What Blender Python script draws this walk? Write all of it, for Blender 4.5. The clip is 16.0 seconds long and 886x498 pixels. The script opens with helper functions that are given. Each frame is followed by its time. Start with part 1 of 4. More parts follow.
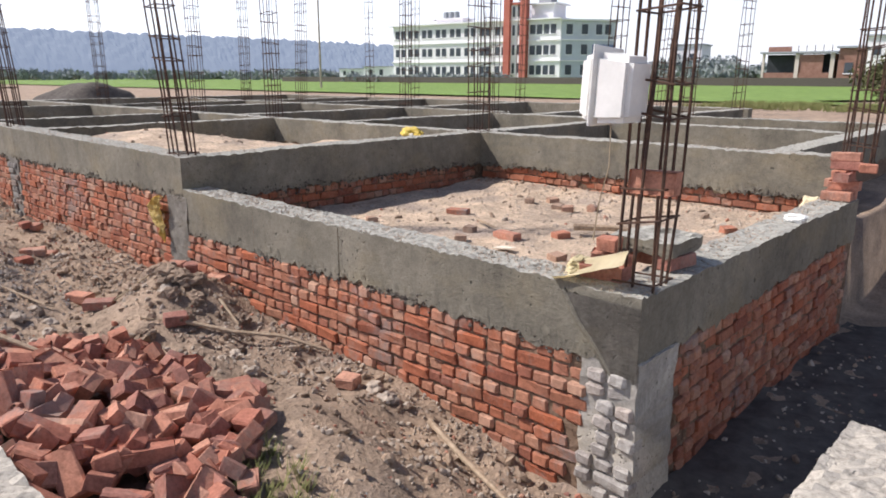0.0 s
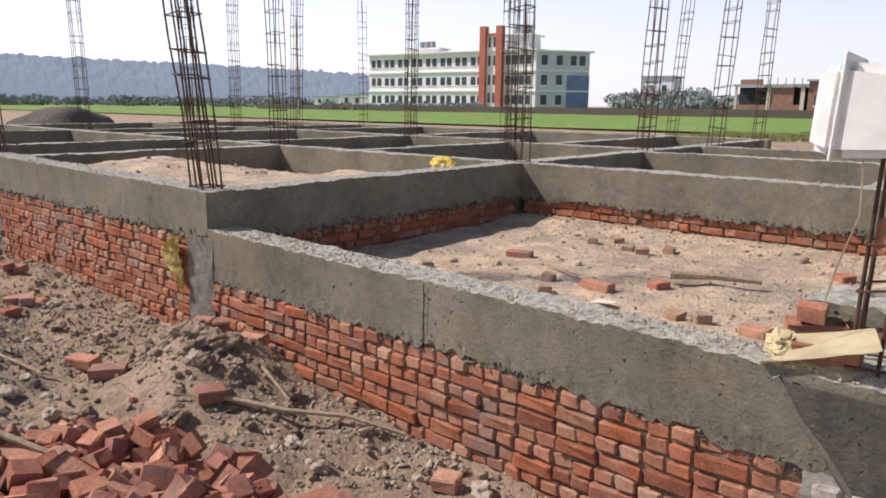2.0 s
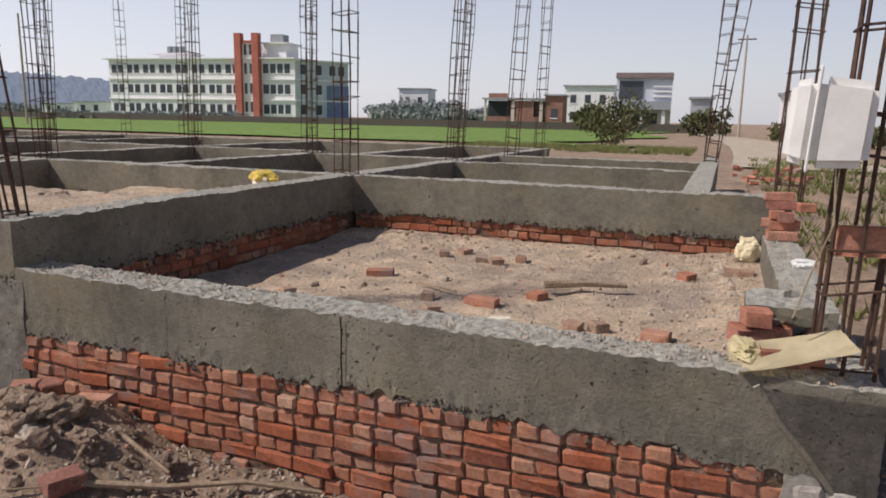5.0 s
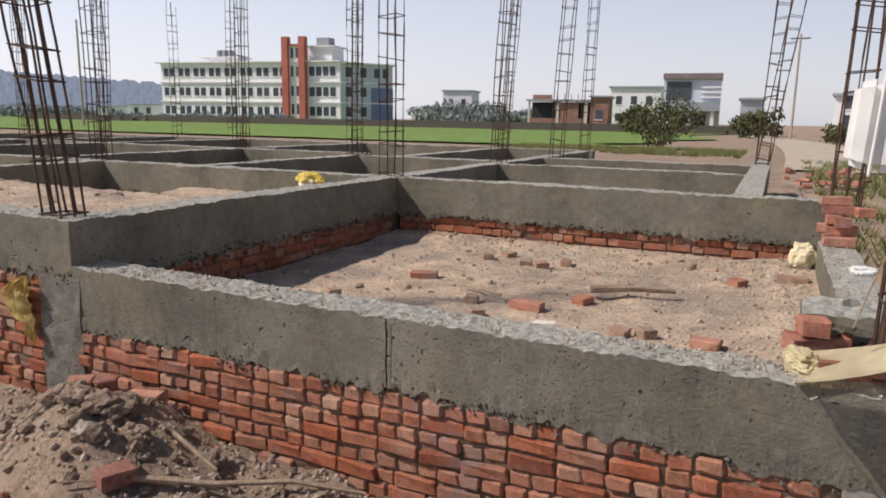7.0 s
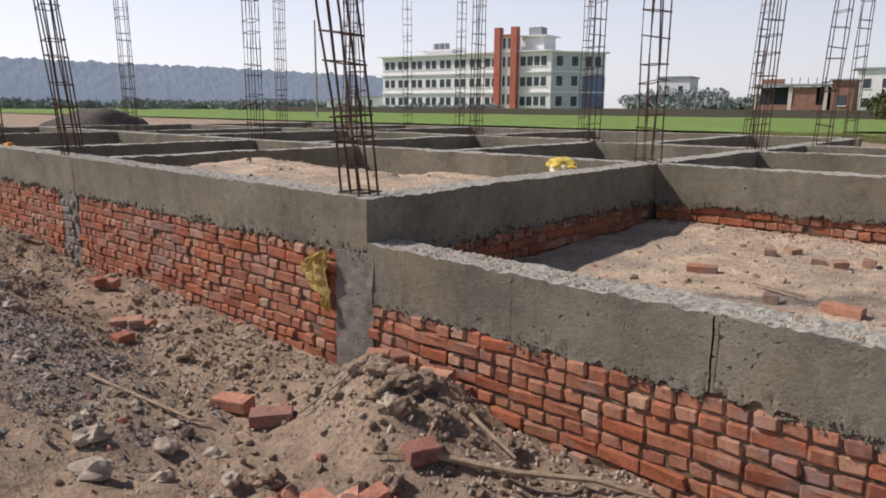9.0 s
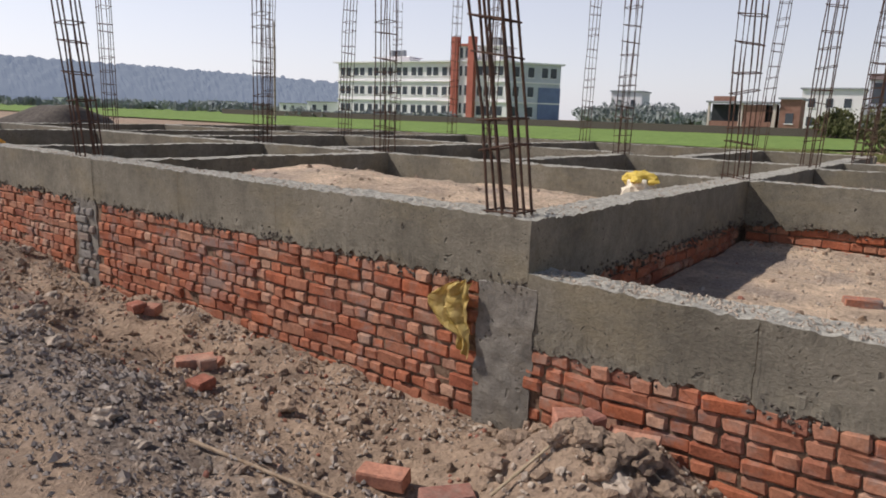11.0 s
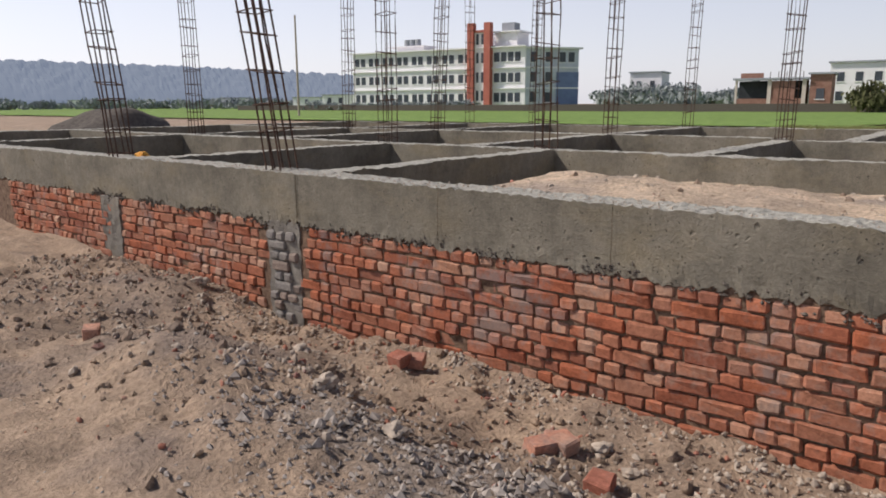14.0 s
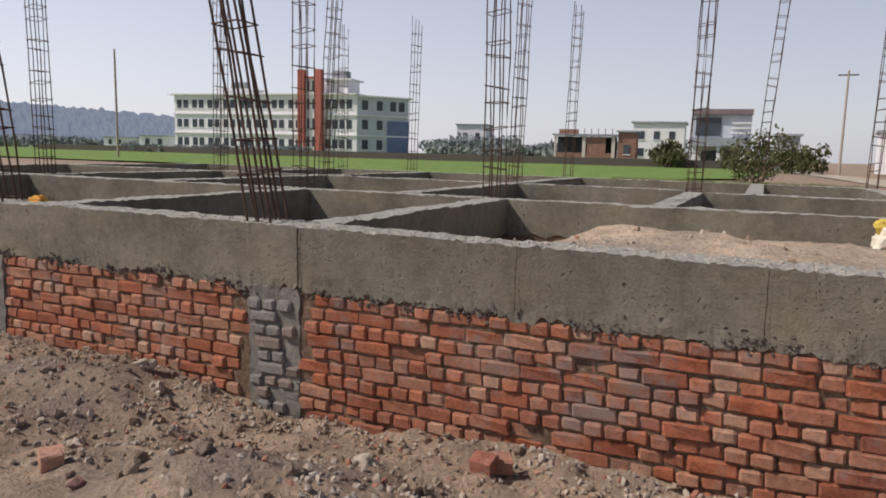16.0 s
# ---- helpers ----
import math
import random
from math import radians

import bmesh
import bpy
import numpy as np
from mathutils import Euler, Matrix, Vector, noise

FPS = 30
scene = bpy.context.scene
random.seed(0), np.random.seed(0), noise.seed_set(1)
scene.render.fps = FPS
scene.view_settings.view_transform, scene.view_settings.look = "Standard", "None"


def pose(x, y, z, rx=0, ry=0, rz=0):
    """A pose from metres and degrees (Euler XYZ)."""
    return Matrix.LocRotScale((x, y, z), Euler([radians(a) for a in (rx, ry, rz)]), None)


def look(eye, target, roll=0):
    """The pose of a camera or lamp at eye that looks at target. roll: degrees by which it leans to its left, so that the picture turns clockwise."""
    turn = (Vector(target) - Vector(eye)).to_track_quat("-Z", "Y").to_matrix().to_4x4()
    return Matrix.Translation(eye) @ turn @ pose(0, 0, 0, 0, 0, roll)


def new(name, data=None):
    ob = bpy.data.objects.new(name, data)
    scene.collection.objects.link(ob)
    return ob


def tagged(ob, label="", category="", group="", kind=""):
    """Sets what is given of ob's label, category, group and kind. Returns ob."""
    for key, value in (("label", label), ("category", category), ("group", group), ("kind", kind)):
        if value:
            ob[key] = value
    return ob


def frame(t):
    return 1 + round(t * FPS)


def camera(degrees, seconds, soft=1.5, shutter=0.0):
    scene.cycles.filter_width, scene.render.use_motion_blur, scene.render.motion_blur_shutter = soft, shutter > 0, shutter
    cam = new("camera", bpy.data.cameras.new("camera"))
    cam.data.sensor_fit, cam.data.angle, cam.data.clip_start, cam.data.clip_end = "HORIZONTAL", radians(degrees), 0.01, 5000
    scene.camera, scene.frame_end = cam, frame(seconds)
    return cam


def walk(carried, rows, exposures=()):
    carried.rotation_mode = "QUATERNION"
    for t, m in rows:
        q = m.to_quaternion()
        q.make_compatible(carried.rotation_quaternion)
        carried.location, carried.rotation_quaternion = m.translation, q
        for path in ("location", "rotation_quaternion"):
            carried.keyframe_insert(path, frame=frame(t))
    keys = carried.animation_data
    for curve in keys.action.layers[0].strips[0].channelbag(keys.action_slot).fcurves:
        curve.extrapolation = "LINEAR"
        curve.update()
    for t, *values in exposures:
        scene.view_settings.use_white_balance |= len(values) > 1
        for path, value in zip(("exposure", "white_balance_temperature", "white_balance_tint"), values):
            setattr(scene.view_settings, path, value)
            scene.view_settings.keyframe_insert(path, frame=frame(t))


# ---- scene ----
cam = camera(64.6, 16.0, soft=1.8)
METRES, EYE, TILT, LEAN, TURN = 8.0, 1.6, -13.9, 0.0, 43.25
ROWS = [
    (0.0, 0.0, 0.0, 0.0, -0.0, 0.0, -0.0),
    (0.5, -0.0306, 0.023, 0.0039, -5.18, 1.23, 2.33),
    (1.0, -0.05, 0.0538, 0.0103, -5.43, 0.73, 2.28),
    (1.5, -0.0627, 0.0883, 0.0177, -4.44, -0.4, 1.29),
    (2.0, -0.0918, 0.1129, 0.0216, -2.24, 2.26, -0.01),
    (2.5, -0.1224, 0.1378, 0.0261, -1.38, 0.87, -0.23),
    (3.0, -0.1523, 0.1688, 0.0333, -1.73, 2.05, 1.2),
    (3.5, -0.169, 0.1781, 0.0369, -5.13, 4.81, 2.37),
    (4.0, -0.1758, 0.1773, 0.0352, -17.0, 2.19, 3.03),
    (6.5, -0.1745, 0.176, 0.0359, -22.28, 2.74, 4.24),
    (7.0, -0.1767, 0.179, 0.0366, -17.66, 2.75, 3.32),
    (7.5, -0.1823, 0.1796, 0.0357, -12.12, 2.85, 2.18),
    (8.0, -0.1944, 0.1811, 0.0343, -6.67, 3.03, 1.16),
    (8.5, -0.2113, 0.1894, 0.0318, -2.66, 2.79, -1.08),
    (9.0, -0.2353, 0.2163, 0.0368, -1.48, 2.43, 0.07),
    (11.5, -0.4191, 0.3481, 0.0623, -6.12, 3.15, -0.63),
    (12.0, -0.4615, 0.3792, 0.0717, -3.29, 2.26, -1.85),
    (12.5, -0.4935, 0.4077, 0.0852, -2.38, 3.47, 0.1),
    (13.0, -0.5302, 0.4328, 0.0906, -8.71, 3.84, 1.26),
    (13.5, -0.566, 0.4495, 0.0941, -5.61, 2.46, -0.2),
    (14.0, -0.6015, 0.4692, 0.0956, -4.49, 2.17, 1.37),
    (14.5, -0.6335, 0.4983, 0.099, -9.6, 5.83, 2.6),
    (15.0, -0.6697, 0.5333, 0.1086, -14.07, 4.76, 2.76),
    (15.5, -0.7046, 0.5678, 0.1129, -10.17, 5.9, 4.96),
    (16.0, -0.7465, 0.6018, 0.1222, -18.49, 5.39, 3.04),
]
walk(cam, [(t, pose(1.41, -2.81, EYE, TILT, LEAN, TURN) @ pose(METRES * x, METRES * y, METRES * z, 90 + pitch, roll, yaw)) for t, x, y, z, yaw, pitch, roll in ROWS],
     exposures=[(0.0, 0.52, 6150, 15), (0.6, 0.37, 6250, 15), (2.0, 0.28, 6420, 15), (3.2, -0.02, 6420, 15), (4.0, -0.24, 6420, 15), (6.5, -0.05, 6420, 15), (9.0, -0.04, 6420, 15), (13.0, -0.14, 6420, 15), (14.5, -0.02, 6420, 15), (15.0, -0.15, 6420, 15), (16.0, -0.22, 6420, 15)])

# ---- world and sun ----
SUN_WAY = Vector((-0.74, -0.46, 0.92)).normalized()   # towards the sun
world = bpy.data.worlds.new("sky")
scene.world = world
world.use_nodes = True
wn = world.node_tree
sky = wn.nodes.new("ShaderNodeTexSky")
sky.sky_type, sky.sun_disc = "NISHITA", False
sky.sun_elevation = math.asin(SUN_WAY.z)
sky.sun_rotation = math.atan2(SUN_WAY.x, SUN_WAY.y)
sky.air_density, sky.dust_density, sky.ozone_density = 1.0, 1.5, 1.5
way = wn.nodes.new("ShaderNodeTexCoord")
split = wn.nodes.new("ShaderNodeSeparateXYZ")
wn.links.new(way.outputs["Generated"], split.inputs[0])
haze = wn.nodes.new("ShaderNodeValToRGB")   # thick white haze that thins towards the zenith
haze.color_ramp.elements[0].position, haze.color_ramp.elements[0].color = 0.0, (6.3, 6.35, 6.6, 1)
haze.color_ramp.elements[1].position, haze.color_ramp.elements[1].color = 0.5, (0.4, 0.5, 0.78, 1)
third = haze.color_ramp.elements.new(0.27)
third.color = (4.3, 4.5, 5.1, 1)
wn.links.new(split.outputs[2], haze.inputs[0])
blend = wn.nodes.new("ShaderNodeMix")
blend.data_type = "RGBA"
blend.inputs[0].default_value = 0.72
wn.links.new(sky.outputs[0], blend.inputs[6])
aim = wn.nodes.new("ShaderNodeVectorMath")   # haze glows on the sun's side
aim.operation = "DOT_PRODUCT"
wn.links.new(way.outputs["Generated"], aim.inputs[0])
aim.inputs[1].default_value = (SUN_WAY.x, SUN_WAY.y, 0)
glow = wn.nodes.new("ShaderNodeMath")
glow.operation = "MULTIPLY_ADD"
wn.links.new(aim.outputs["Value"], glow.inputs[0])
glow.inputs[1].default_value, glow.inputs[2].default_value = 0.42, 1.02
glowing = wn.nodes.new("ShaderNodeVectorMath")
glowing.operation = "SCALE"
wn.links.new(haze.outputs[0], glowing.inputs[0])
wn.links.new(glow.outputs[0], glowing.inputs["Scale"])
wn.links.new(glowing.outputs[0], blend.inputs[7])
wn.links.new(blend.outputs[2], wn.nodes["Background"].inputs[0])
wn.nodes["Background"].inputs[1].default_value = 0.15
sun = new("sun", bpy.data.lights.new("sun", "SUN"))
sun.data.energy, sun.data.angle, sun.data.color = 4.3, radians(1.0), (1.0, 0.92, 0.8)
sun.matrix_world = look((0, 0, 20), tuple(Vector((0, 0, 20)) - SUN_WAY))


# ---- materials ----
def material(name, rough=0.9, metal=0.0):
    m = bpy.data.materials.new(name)
    m.use_nodes = True
    b = m.node_tree.nodes["Principled BSDF"]
    b.inputs["Roughness"].default_value, b.inputs["Metallic"].default_value = rough, metal
    b.inputs["Specular IOR Level"].default_value = 0.25
    return m, m.node_tree, b


def nd(tree, kind, **props):
    n = tree.nodes.new("ShaderNode" + kind)
    for k, v in props.items():
        n.inputs[k.replace("_", " ")].default_value = v
    return n


def ramp(tree, source, stops):
    r = tree.nodes.new("ShaderNodeValToRGB")
    e = r.color_ramp.elements
    while len(e) < len(stops):
        e.new(0.5)
    for el, (p, c) in zip(e, stops):
        el.position, el.color = p, (*c, 1)
    tree.links.new(source, r.inputs[0])
    return r.outputs[0]


def mix(tree, fac, a, b, blend="MIX"):
    n = tree.nodes.new("ShaderNodeMix")
    n.data_type, n.blend_type = "RGBA", blend
    for v, i in ((fac, 0), (a, 6), (b, 7)):
        if isinstance(v, (float, int)):
            n.inputs[i].default_value = v
        elif isinstance(v, tuple):
            n.inputs[i].default_value = (*v, 1)
        else:
            tree.links.new(v, n.inputs[i])
    return n.outputs[2]


def place(tree, scale=(1, 1, 1)):
    g = tree.nodes.new("ShaderNodeNewGeometry")
    m = tree.nodes.new("ShaderNodeMapping")
    m.inputs["Scale"].default_value = scale
    tree.links.new(g.outputs["Position"], m.inputs["Vector"])
    return m.outputs[0]


def noisy(tree, vec, scale, detail=4.0, rough=0.6):
    n = nd(tree, "TexNoise", Scale=scale, Detail=detail, Roughness=rough)
    tree.links.new(vec, n.inputs["Vector"])
    return n.outputs[0]


def cells(tree, vec, scale, feature="F1"):
    n = nd(tree, "TexVoronoi", Scale=scale)
    n.feature = feature
    tree.links.new(vec, n.inputs["Vector"])
    return n


def nd_colour(tree, vec, scale):
    n = nd(tree, "TexNoise", Scale=scale, Detail=2.0)
    tree.links.new(vec, n.inputs["Vector"])
    return n.outputs["Color"]


def bump(tree, b, height, strength=0.5, distance=0.01):
    n = nd(tree, "Bump", Strength=strength, Distance=distance)
    tree.links.new(height, n.inputs["Height"])
    tree.links.new(n.outputs[0], b.inputs["Normal"])


def calc(tree, op, a, b):
    n = tree.nodes.new("ShaderNodeMath")
    n.operation = op
    for v, i in ((a, 0), (b, 1)):
        if isinstance(v, (float, int)):
            n.inputs[i].default_value = v
        else:
            tree.links.new(v, n.inputs[i])
    return n.outputs[0]


def piece_random(tree):
    """A number from 0 to 1 that differs from piece to piece."""
    o = tree.nodes.new("ShaderNodeObjectInfo")
    g = tree.nodes.new("ShaderNodeNewGeometry")
    return calc(tree, "FRACT", calc(tree, "ADD", o.outputs["Random"], g.outputs["Random Per Island"]), 0.0)


def make_soil(name, gain, tone, tongue):
    m, t, b = material(name, 0.97)
    p = place(t)
    big, mid, fine = noisy(t, p, 0.55, 5), noisy(t, p, 3.2, 6, 0.65), noisy(t, p, 38, 5, 0.7)
    base = ramp(t, big, [(0.35, (0.23, 0.175, 0.135)), (0.52, (0.35, 0.265, 0.19)), (0.68, (0.44, 0.34, 0.25))])
    grey = ramp(t, mid, [(0.38, (0.15, 0.13, 0.115)), (0.62, (0.42, 0.34, 0.27))])
    c = mix(t, 0.5, base, grey)
    c = mix(t, ramp(t, noisy(t, p, 1.1, 4), [(0.52, (0, 0, 0)), (0.66, (0.6, 0.6, 0.6))]), c, (0.17, 0.145, 0.135))
    c = mix(t, 0.75, c, ramp(t, fine, [(0.3, (0.45, 0.43, 0.41)), (0.55, (1, 1, 1)), (0.75, (1.25, 1.22, 1.18))]), "MULTIPLY")
    c = mix(t, 1.0, c, tuple(gain * k for k in tone), "MULTIPLY")
    v = cells(t, p, 26)
    chips = ramp(t, v.outputs["Distance"], [(0.12, (1, 1, 1)), (0.2, (0, 0, 0))])
    rare = ramp(t, noisy(t, p, 9, 3), [(0.5, (0, 0, 0)), (0.6, (1, 1, 1))])
    c = mix(t, calc(t, "MULTIPLY", chips, rare), c, ramp(t, v.outputs["Color"], [(0.3, (0.3, 0.29, 0.28)), (0.5, (0.5, 0.47, 0.43)), (0.75, (0.42, 0.17, 0.1))]))
    # a tongue of grey gravel on the bank, ragged at its rim
    away = nd(t, "VectorMath")
    away.operation = "LENGTH"
    lay_of = nd(t, "Mapping")
    t.links.new(p, lay_of.inputs["Vector"])
    lay_of.inputs["Location"].default_value = (5.9 / 1.9, 1.45 / 0.62, 0)
    lay_of.inputs["Scale"].default_value = (1 / 1.9, 1 / 0.62, 0)
    t.links.new(lay_of.outputs[0], away.inputs[0])
    rim = calc(t, "ADD", away.outputs["Value"], calc(t, "MULTIPLY", noisy(t, p, 2.4, 5, 0.7), 1.5))
    scree = ramp(t, calc(t, "MULTIPLY", rim, 0.5), [(0.56, (1, 1, 1)), (0.74, (0, 0, 0))])
    grit = cells(t, p, 42)
    grey_c = mix(t, 0.7, ramp(t, grit.outputs["Color"], [(0.2, (0.17, 0.15, 0.14)), (0.55, (0.3, 0.27, 0.245)), (0.8, (0.42, 0.375, 0.34))]), ramp(t, grit.outputs["Distance"], [(0.1, (1.1, 1.1, 1.1)), (0.6, (0.4, 0.4, 0.4))]), "MULTIPLY")
    c = mix(t, calc(t, "MULTIPLY", scree, tongue), c, grey_c)
    t.links.new(c, b.inputs["Base Color"])
    bump(t, b, mix(t, 0.35, mix(t, 0.5, mid, fine), calc(t, "MULTIPLY", chips, rare)), 1.0, 0.08)
    return m


def make_concrete(name, dark, light, top):
    m, t, b = material(name, 0.9)
    p = place(t)
    big, fine, grit = noisy(t, p, 1.3, 7, 0.72), noisy(t, p, 60, 4, 0.7), noisy(t, p, 14, 6, 0.75)
    streak = noisy(t, place(t, (26, 26, 1.6)), 1.0, 4, 0.6)
    c = ramp(t, big, [(0.3, tuple(k * 0.72 for k in dark)), (0.5, tuple((k + q) / 2 for k, q in zip(dark, light))), (0.68, tuple(k * 1.16 for k in light))])
    c = mix(t, 0.1, c, ramp(t, streak, [(0.35, tuple(k * 0.8 for k in dark)), (0.65, light)]))
    ochre = ramp(t, noisy(t, place(t, (1.4, 1.4, 2.6)), 1.0, 5, 0.65), [(0.5, (0, 0, 0)), (0.68, (0.45, 0.45, 0.45))])
    c = mix(t, ochre, c, tuple(k * q for k, q in zip(light, (1.12, 1.02, 0.8))))
    c = mix(t, 0.7, c, ramp(t, grit, [(0.3, (0.72, 0.71, 0.69)), (0.55, (1.02, 1.01, 1.0)), (0.75, (1.2, 1.19, 1.16))]), "MULTIPLY")
    c = mix(t, 0.6, c, ramp(t, fine, [(0.3, (0.68, 0.67, 0.65)), (0.6, (1.08, 1.07, 1.05))]), "MULTIPLY")
    warp = mix(t, 0.12, p, nd_colour(t, p, 7.0))
    v = cells(t, warp, 17)
    pits = ramp(t, v.outputs["Distance"], [(0.1, (1, 1, 1)), (0.2, (0, 0, 0))])
    rare = ramp(t, noisy(t, p, 2.6, 4, 0.7), [(0.5, (0, 0, 0)), (0.6, (1, 1, 1))])
    small = cells(t, warp, 46)
    specks = calc(t, "MULTIPLY", ramp(t, small.outputs["Distance"], [(0.13, (1, 1, 1)), (0.22, (0, 0, 0))]), ramp(t, noisy(t, p, 4.1, 3), [(0.5, (0, 0, 0)), (0.58, (1, 1, 1))]))
    holes = calc(t, "MAXIMUM", calc(t, "MULTIPLY", pits, rare), specks)
    c = mix(t, calc(t, "MULTIPLY", holes, 0.8), c, (0.05, 0.046, 0.042))
    # faces turned upwards switch to a separate, paler mottled colour
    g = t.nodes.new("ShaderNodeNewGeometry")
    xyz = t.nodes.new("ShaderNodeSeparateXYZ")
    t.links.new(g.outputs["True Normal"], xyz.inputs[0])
    top_mottle = ramp(t, noisy(t, p, 30, 6, 0.8), [(0.32, tuple(k * 0.4 for k in top)), (0.5, tuple(k * 0.85 for k in top)), (0.72, tuple(k * 1.2 for k in top))])
    c = mix(t, ramp(t, xyz.outputs[2], [(0.55, (0, 0, 0)), (0.8, (1, 1, 1))]), c, top_mottle)
    t.links.new(c, b.inputs["Base Color"])
    height = mix(t, 0.1, mix(t, 0.5, fine, grit), streak)
    bump(t, b, calc(t, "SUBTRACT", height, calc(t, "MULTIPLY", holes, 0.8)), 0.75, 0.016)
    return m


def make_brick(name, colours, smear):
    m, t, b = material(name, 0.88)
    p = place(t)
    r = piece_random(t)
    n = len(colours)
    c = ramp(t, r, [(i / n, k) for i, k in enumerate(colours)])
    fine, mid = noisy(t, p, 55, 5, 0.7), noisy(t, p, 11, 4)
    c = mix(t, 0.8, c, ramp(t, fine, [(0.28, (0.55, 0.5, 0.48)), (0.55, (1.0, 1.0, 1.0)), (0.75, (1.25, 1.2, 1.15))]), "MULTIPLY")
    c = mix(t, 0.6, c, ramp(t, mid, [(0.35, (0.62, 0.6, 0.6)), (0.6, (1.1, 1.1, 1.1))]), "MULTIPLY")
    dusty = ramp(t, calc(t, "ADD", calc(t, "MULTIPLY", noisy(t, p, 2.3, 5, 0.7), 0.75), calc(t, "MULTIPLY", noisy(t, p, 30, 3), 0.25)), [(0.52, (0, 0, 0)), (0.68, (smear, smear, smear))])
    c = mix(t, dusty, c, (0.3, 0.255, 0.215))
    splash = ramp(t, calc(t, "ADD", calc(t, "MULTIPLY", noisy(t, p, 1.35, 3, 0.6), 0.7), calc(t, "MULTIPLY", noisy(t, p, 16, 4, 0.7), 0.3)), [(0.55, (0, 0, 0)), (0.63, (smear, smear, smear))])
    c = mix(t, splash, c, (0.215, 0.195, 0.185))
    t.links.new(c, b.inputs["Base Color"])
    bump(t, b, fine, 0.7, 0.008)
    return m


def make_plain(name, a, c2, scale=20.0, rough=0.85, metal=0.0, relief=0.3, depth=0.004):
    m, t, b = material(name, rough, metal)
    n1 = noisy(t, place(t), scale, 5, 0.65)
    t.links.new(ramp(t, n1, [(0.35, a), (0.65, c2)]), b.inputs["Base Color"])
    if relief:
        bump(t, b, n1, relief, depth)
    return m


SOIL = make_soil("soil", 1.22, (1.03, 0.98, 0.94), 0.55)
SAND = make_soil("sandy_fill", 1.95, (0.97, 0.965, 0.94), 0.0)
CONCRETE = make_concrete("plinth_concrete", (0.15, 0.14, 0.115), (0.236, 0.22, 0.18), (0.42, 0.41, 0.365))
PIER = make_concrete("pier_mortar", (0.12, 0.112, 0.1), (0.26, 0.245, 0.22), (0.38, 0.36, 0.34))
BRICKS = [(0.35, 0.11, 0.056), (0.4, 0.145, 0.08), (0.28, 0.088, 0.05), (0.38, 0.17, 0.105), (0.36, 0.112, 0.058), (0.42, 0.22, 0.14), (0.24, 0.085, 0.055), (0.34, 0.115, 0.06), (0.41, 0.13, 0.065), (0.33, 0.14, 0.085)]
BRICK = make_brick("wall_brick", BRICKS, 0.6)
HEADER = make_brick("header_brick", [(0.4, 0.17, 0.1), (0.46, 0.255, 0.17), (0.35, 0.115, 0.06), (0.48, 0.3, 0.21), (0.27, 0.1, 0.065), (0.43, 0.21, 0.135), (0.33, 0.13, 0.08), (0.4, 0.15, 0.085)], 0.6)
SLURRY = make_brick("slurried_brick", [(0.4, 0.385, 0.36), (0.46, 0.44, 0.41), (0.34, 0.32, 0.3), (0.42, 0.37, 0.33)], 0.4)
DARK_SLURRY = make_brick("dull_slurried_brick", [(0.2, 0.19, 0.175), (0.25, 0.235, 0.22), (0.16, 0.15, 0.14), (0.24, 0.19, 0.16)], 0.4)
LOOSE = make_brick("loose_brick", [(0.46, 0.19, 0.125), (0.52, 0.26, 0.18), (0.38, 0.145, 0.1), (0.55, 0.33, 0.24), (0.47, 0.21, 0.14), (0.34, 0.16, 0.125)], 0.55)
MORTAR = make_plain("mortar", (0.1, 0.062, 0.042), (0.24, 0.165, 0.115), 25, 0.95, 0, 0.8, 0.02)
DRIP_PIT = make_plain("drip_pit_dark", (0.06, 0.05, 0.042), (0.16, 0.14, 0.12), 25)
PIER_PALE = make_concrete("pale_mortar", (0.26, 0.245, 0.22), (0.48, 0.46, 0.43), (0.5, 0.46, 0.4))
STEEL = make_plain("rusty_steel", (0.055, 0.036, 0.03), (0.125, 0.072, 0.05), 14, 0.7, 0.35, 0.4, 0.002)
WOOD = make_plain("weathered_wood", (0.25, 0.18, 0.12), (0.42, 0.33, 0.24), 30)
WHITE_PLASTIC = make_plain("white_plastic", (0.7, 0.7, 0.68), (0.82, 0.82, 0.8), 6, 0.42, 0, 0.1)
CARD = make_plain("cardboard", (0.62, 0.54, 0.36), (0.76, 0.68, 0.48), 9)
PAPER = make_plain("paper_bag", (0.38, 0.32, 0.17), (0.55, 0.48, 0.3), 16, 0.8)
YELLOW = make_plain("yellow_sack", (0.5, 0.36, 0.05), (0.72, 0.56, 0.14), 12, 0.6)
SACK_WHITE = make_plain("sack_cloth", (0.62, 0.58, 0.46), (0.75, 0.7, 0.6), 14, 0.7)
RAG = make_plain("yellow_rag", (0.5, 0.37, 0.1), (0.74, 0.6, 0.27), 14, 0.75)
ORANGE = make_plain("orange_sack", (0.6, 0.25, 0.03), (0.75, 0.4, 0.08), 9, 0.6)
STONE = make_plain("rubble_stone", (0.3, 0.25, 0.205), (0.5, 0.425, 0.35), 12, 0.95, 0, 0.6, 0.01)
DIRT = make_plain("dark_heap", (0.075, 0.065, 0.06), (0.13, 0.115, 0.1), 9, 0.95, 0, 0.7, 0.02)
FIELD = make_plain("green_crop", (0.11, 0.185, 0.04), (0.21, 0.31, 0.08), 1.3, 0.9, 0, 0.8, 0.1)
LEAF = make_plain("leaves", (0.06, 0.07, 0.03), (0.13, 0.13, 0.06), 3, 0.85, 0, 0)
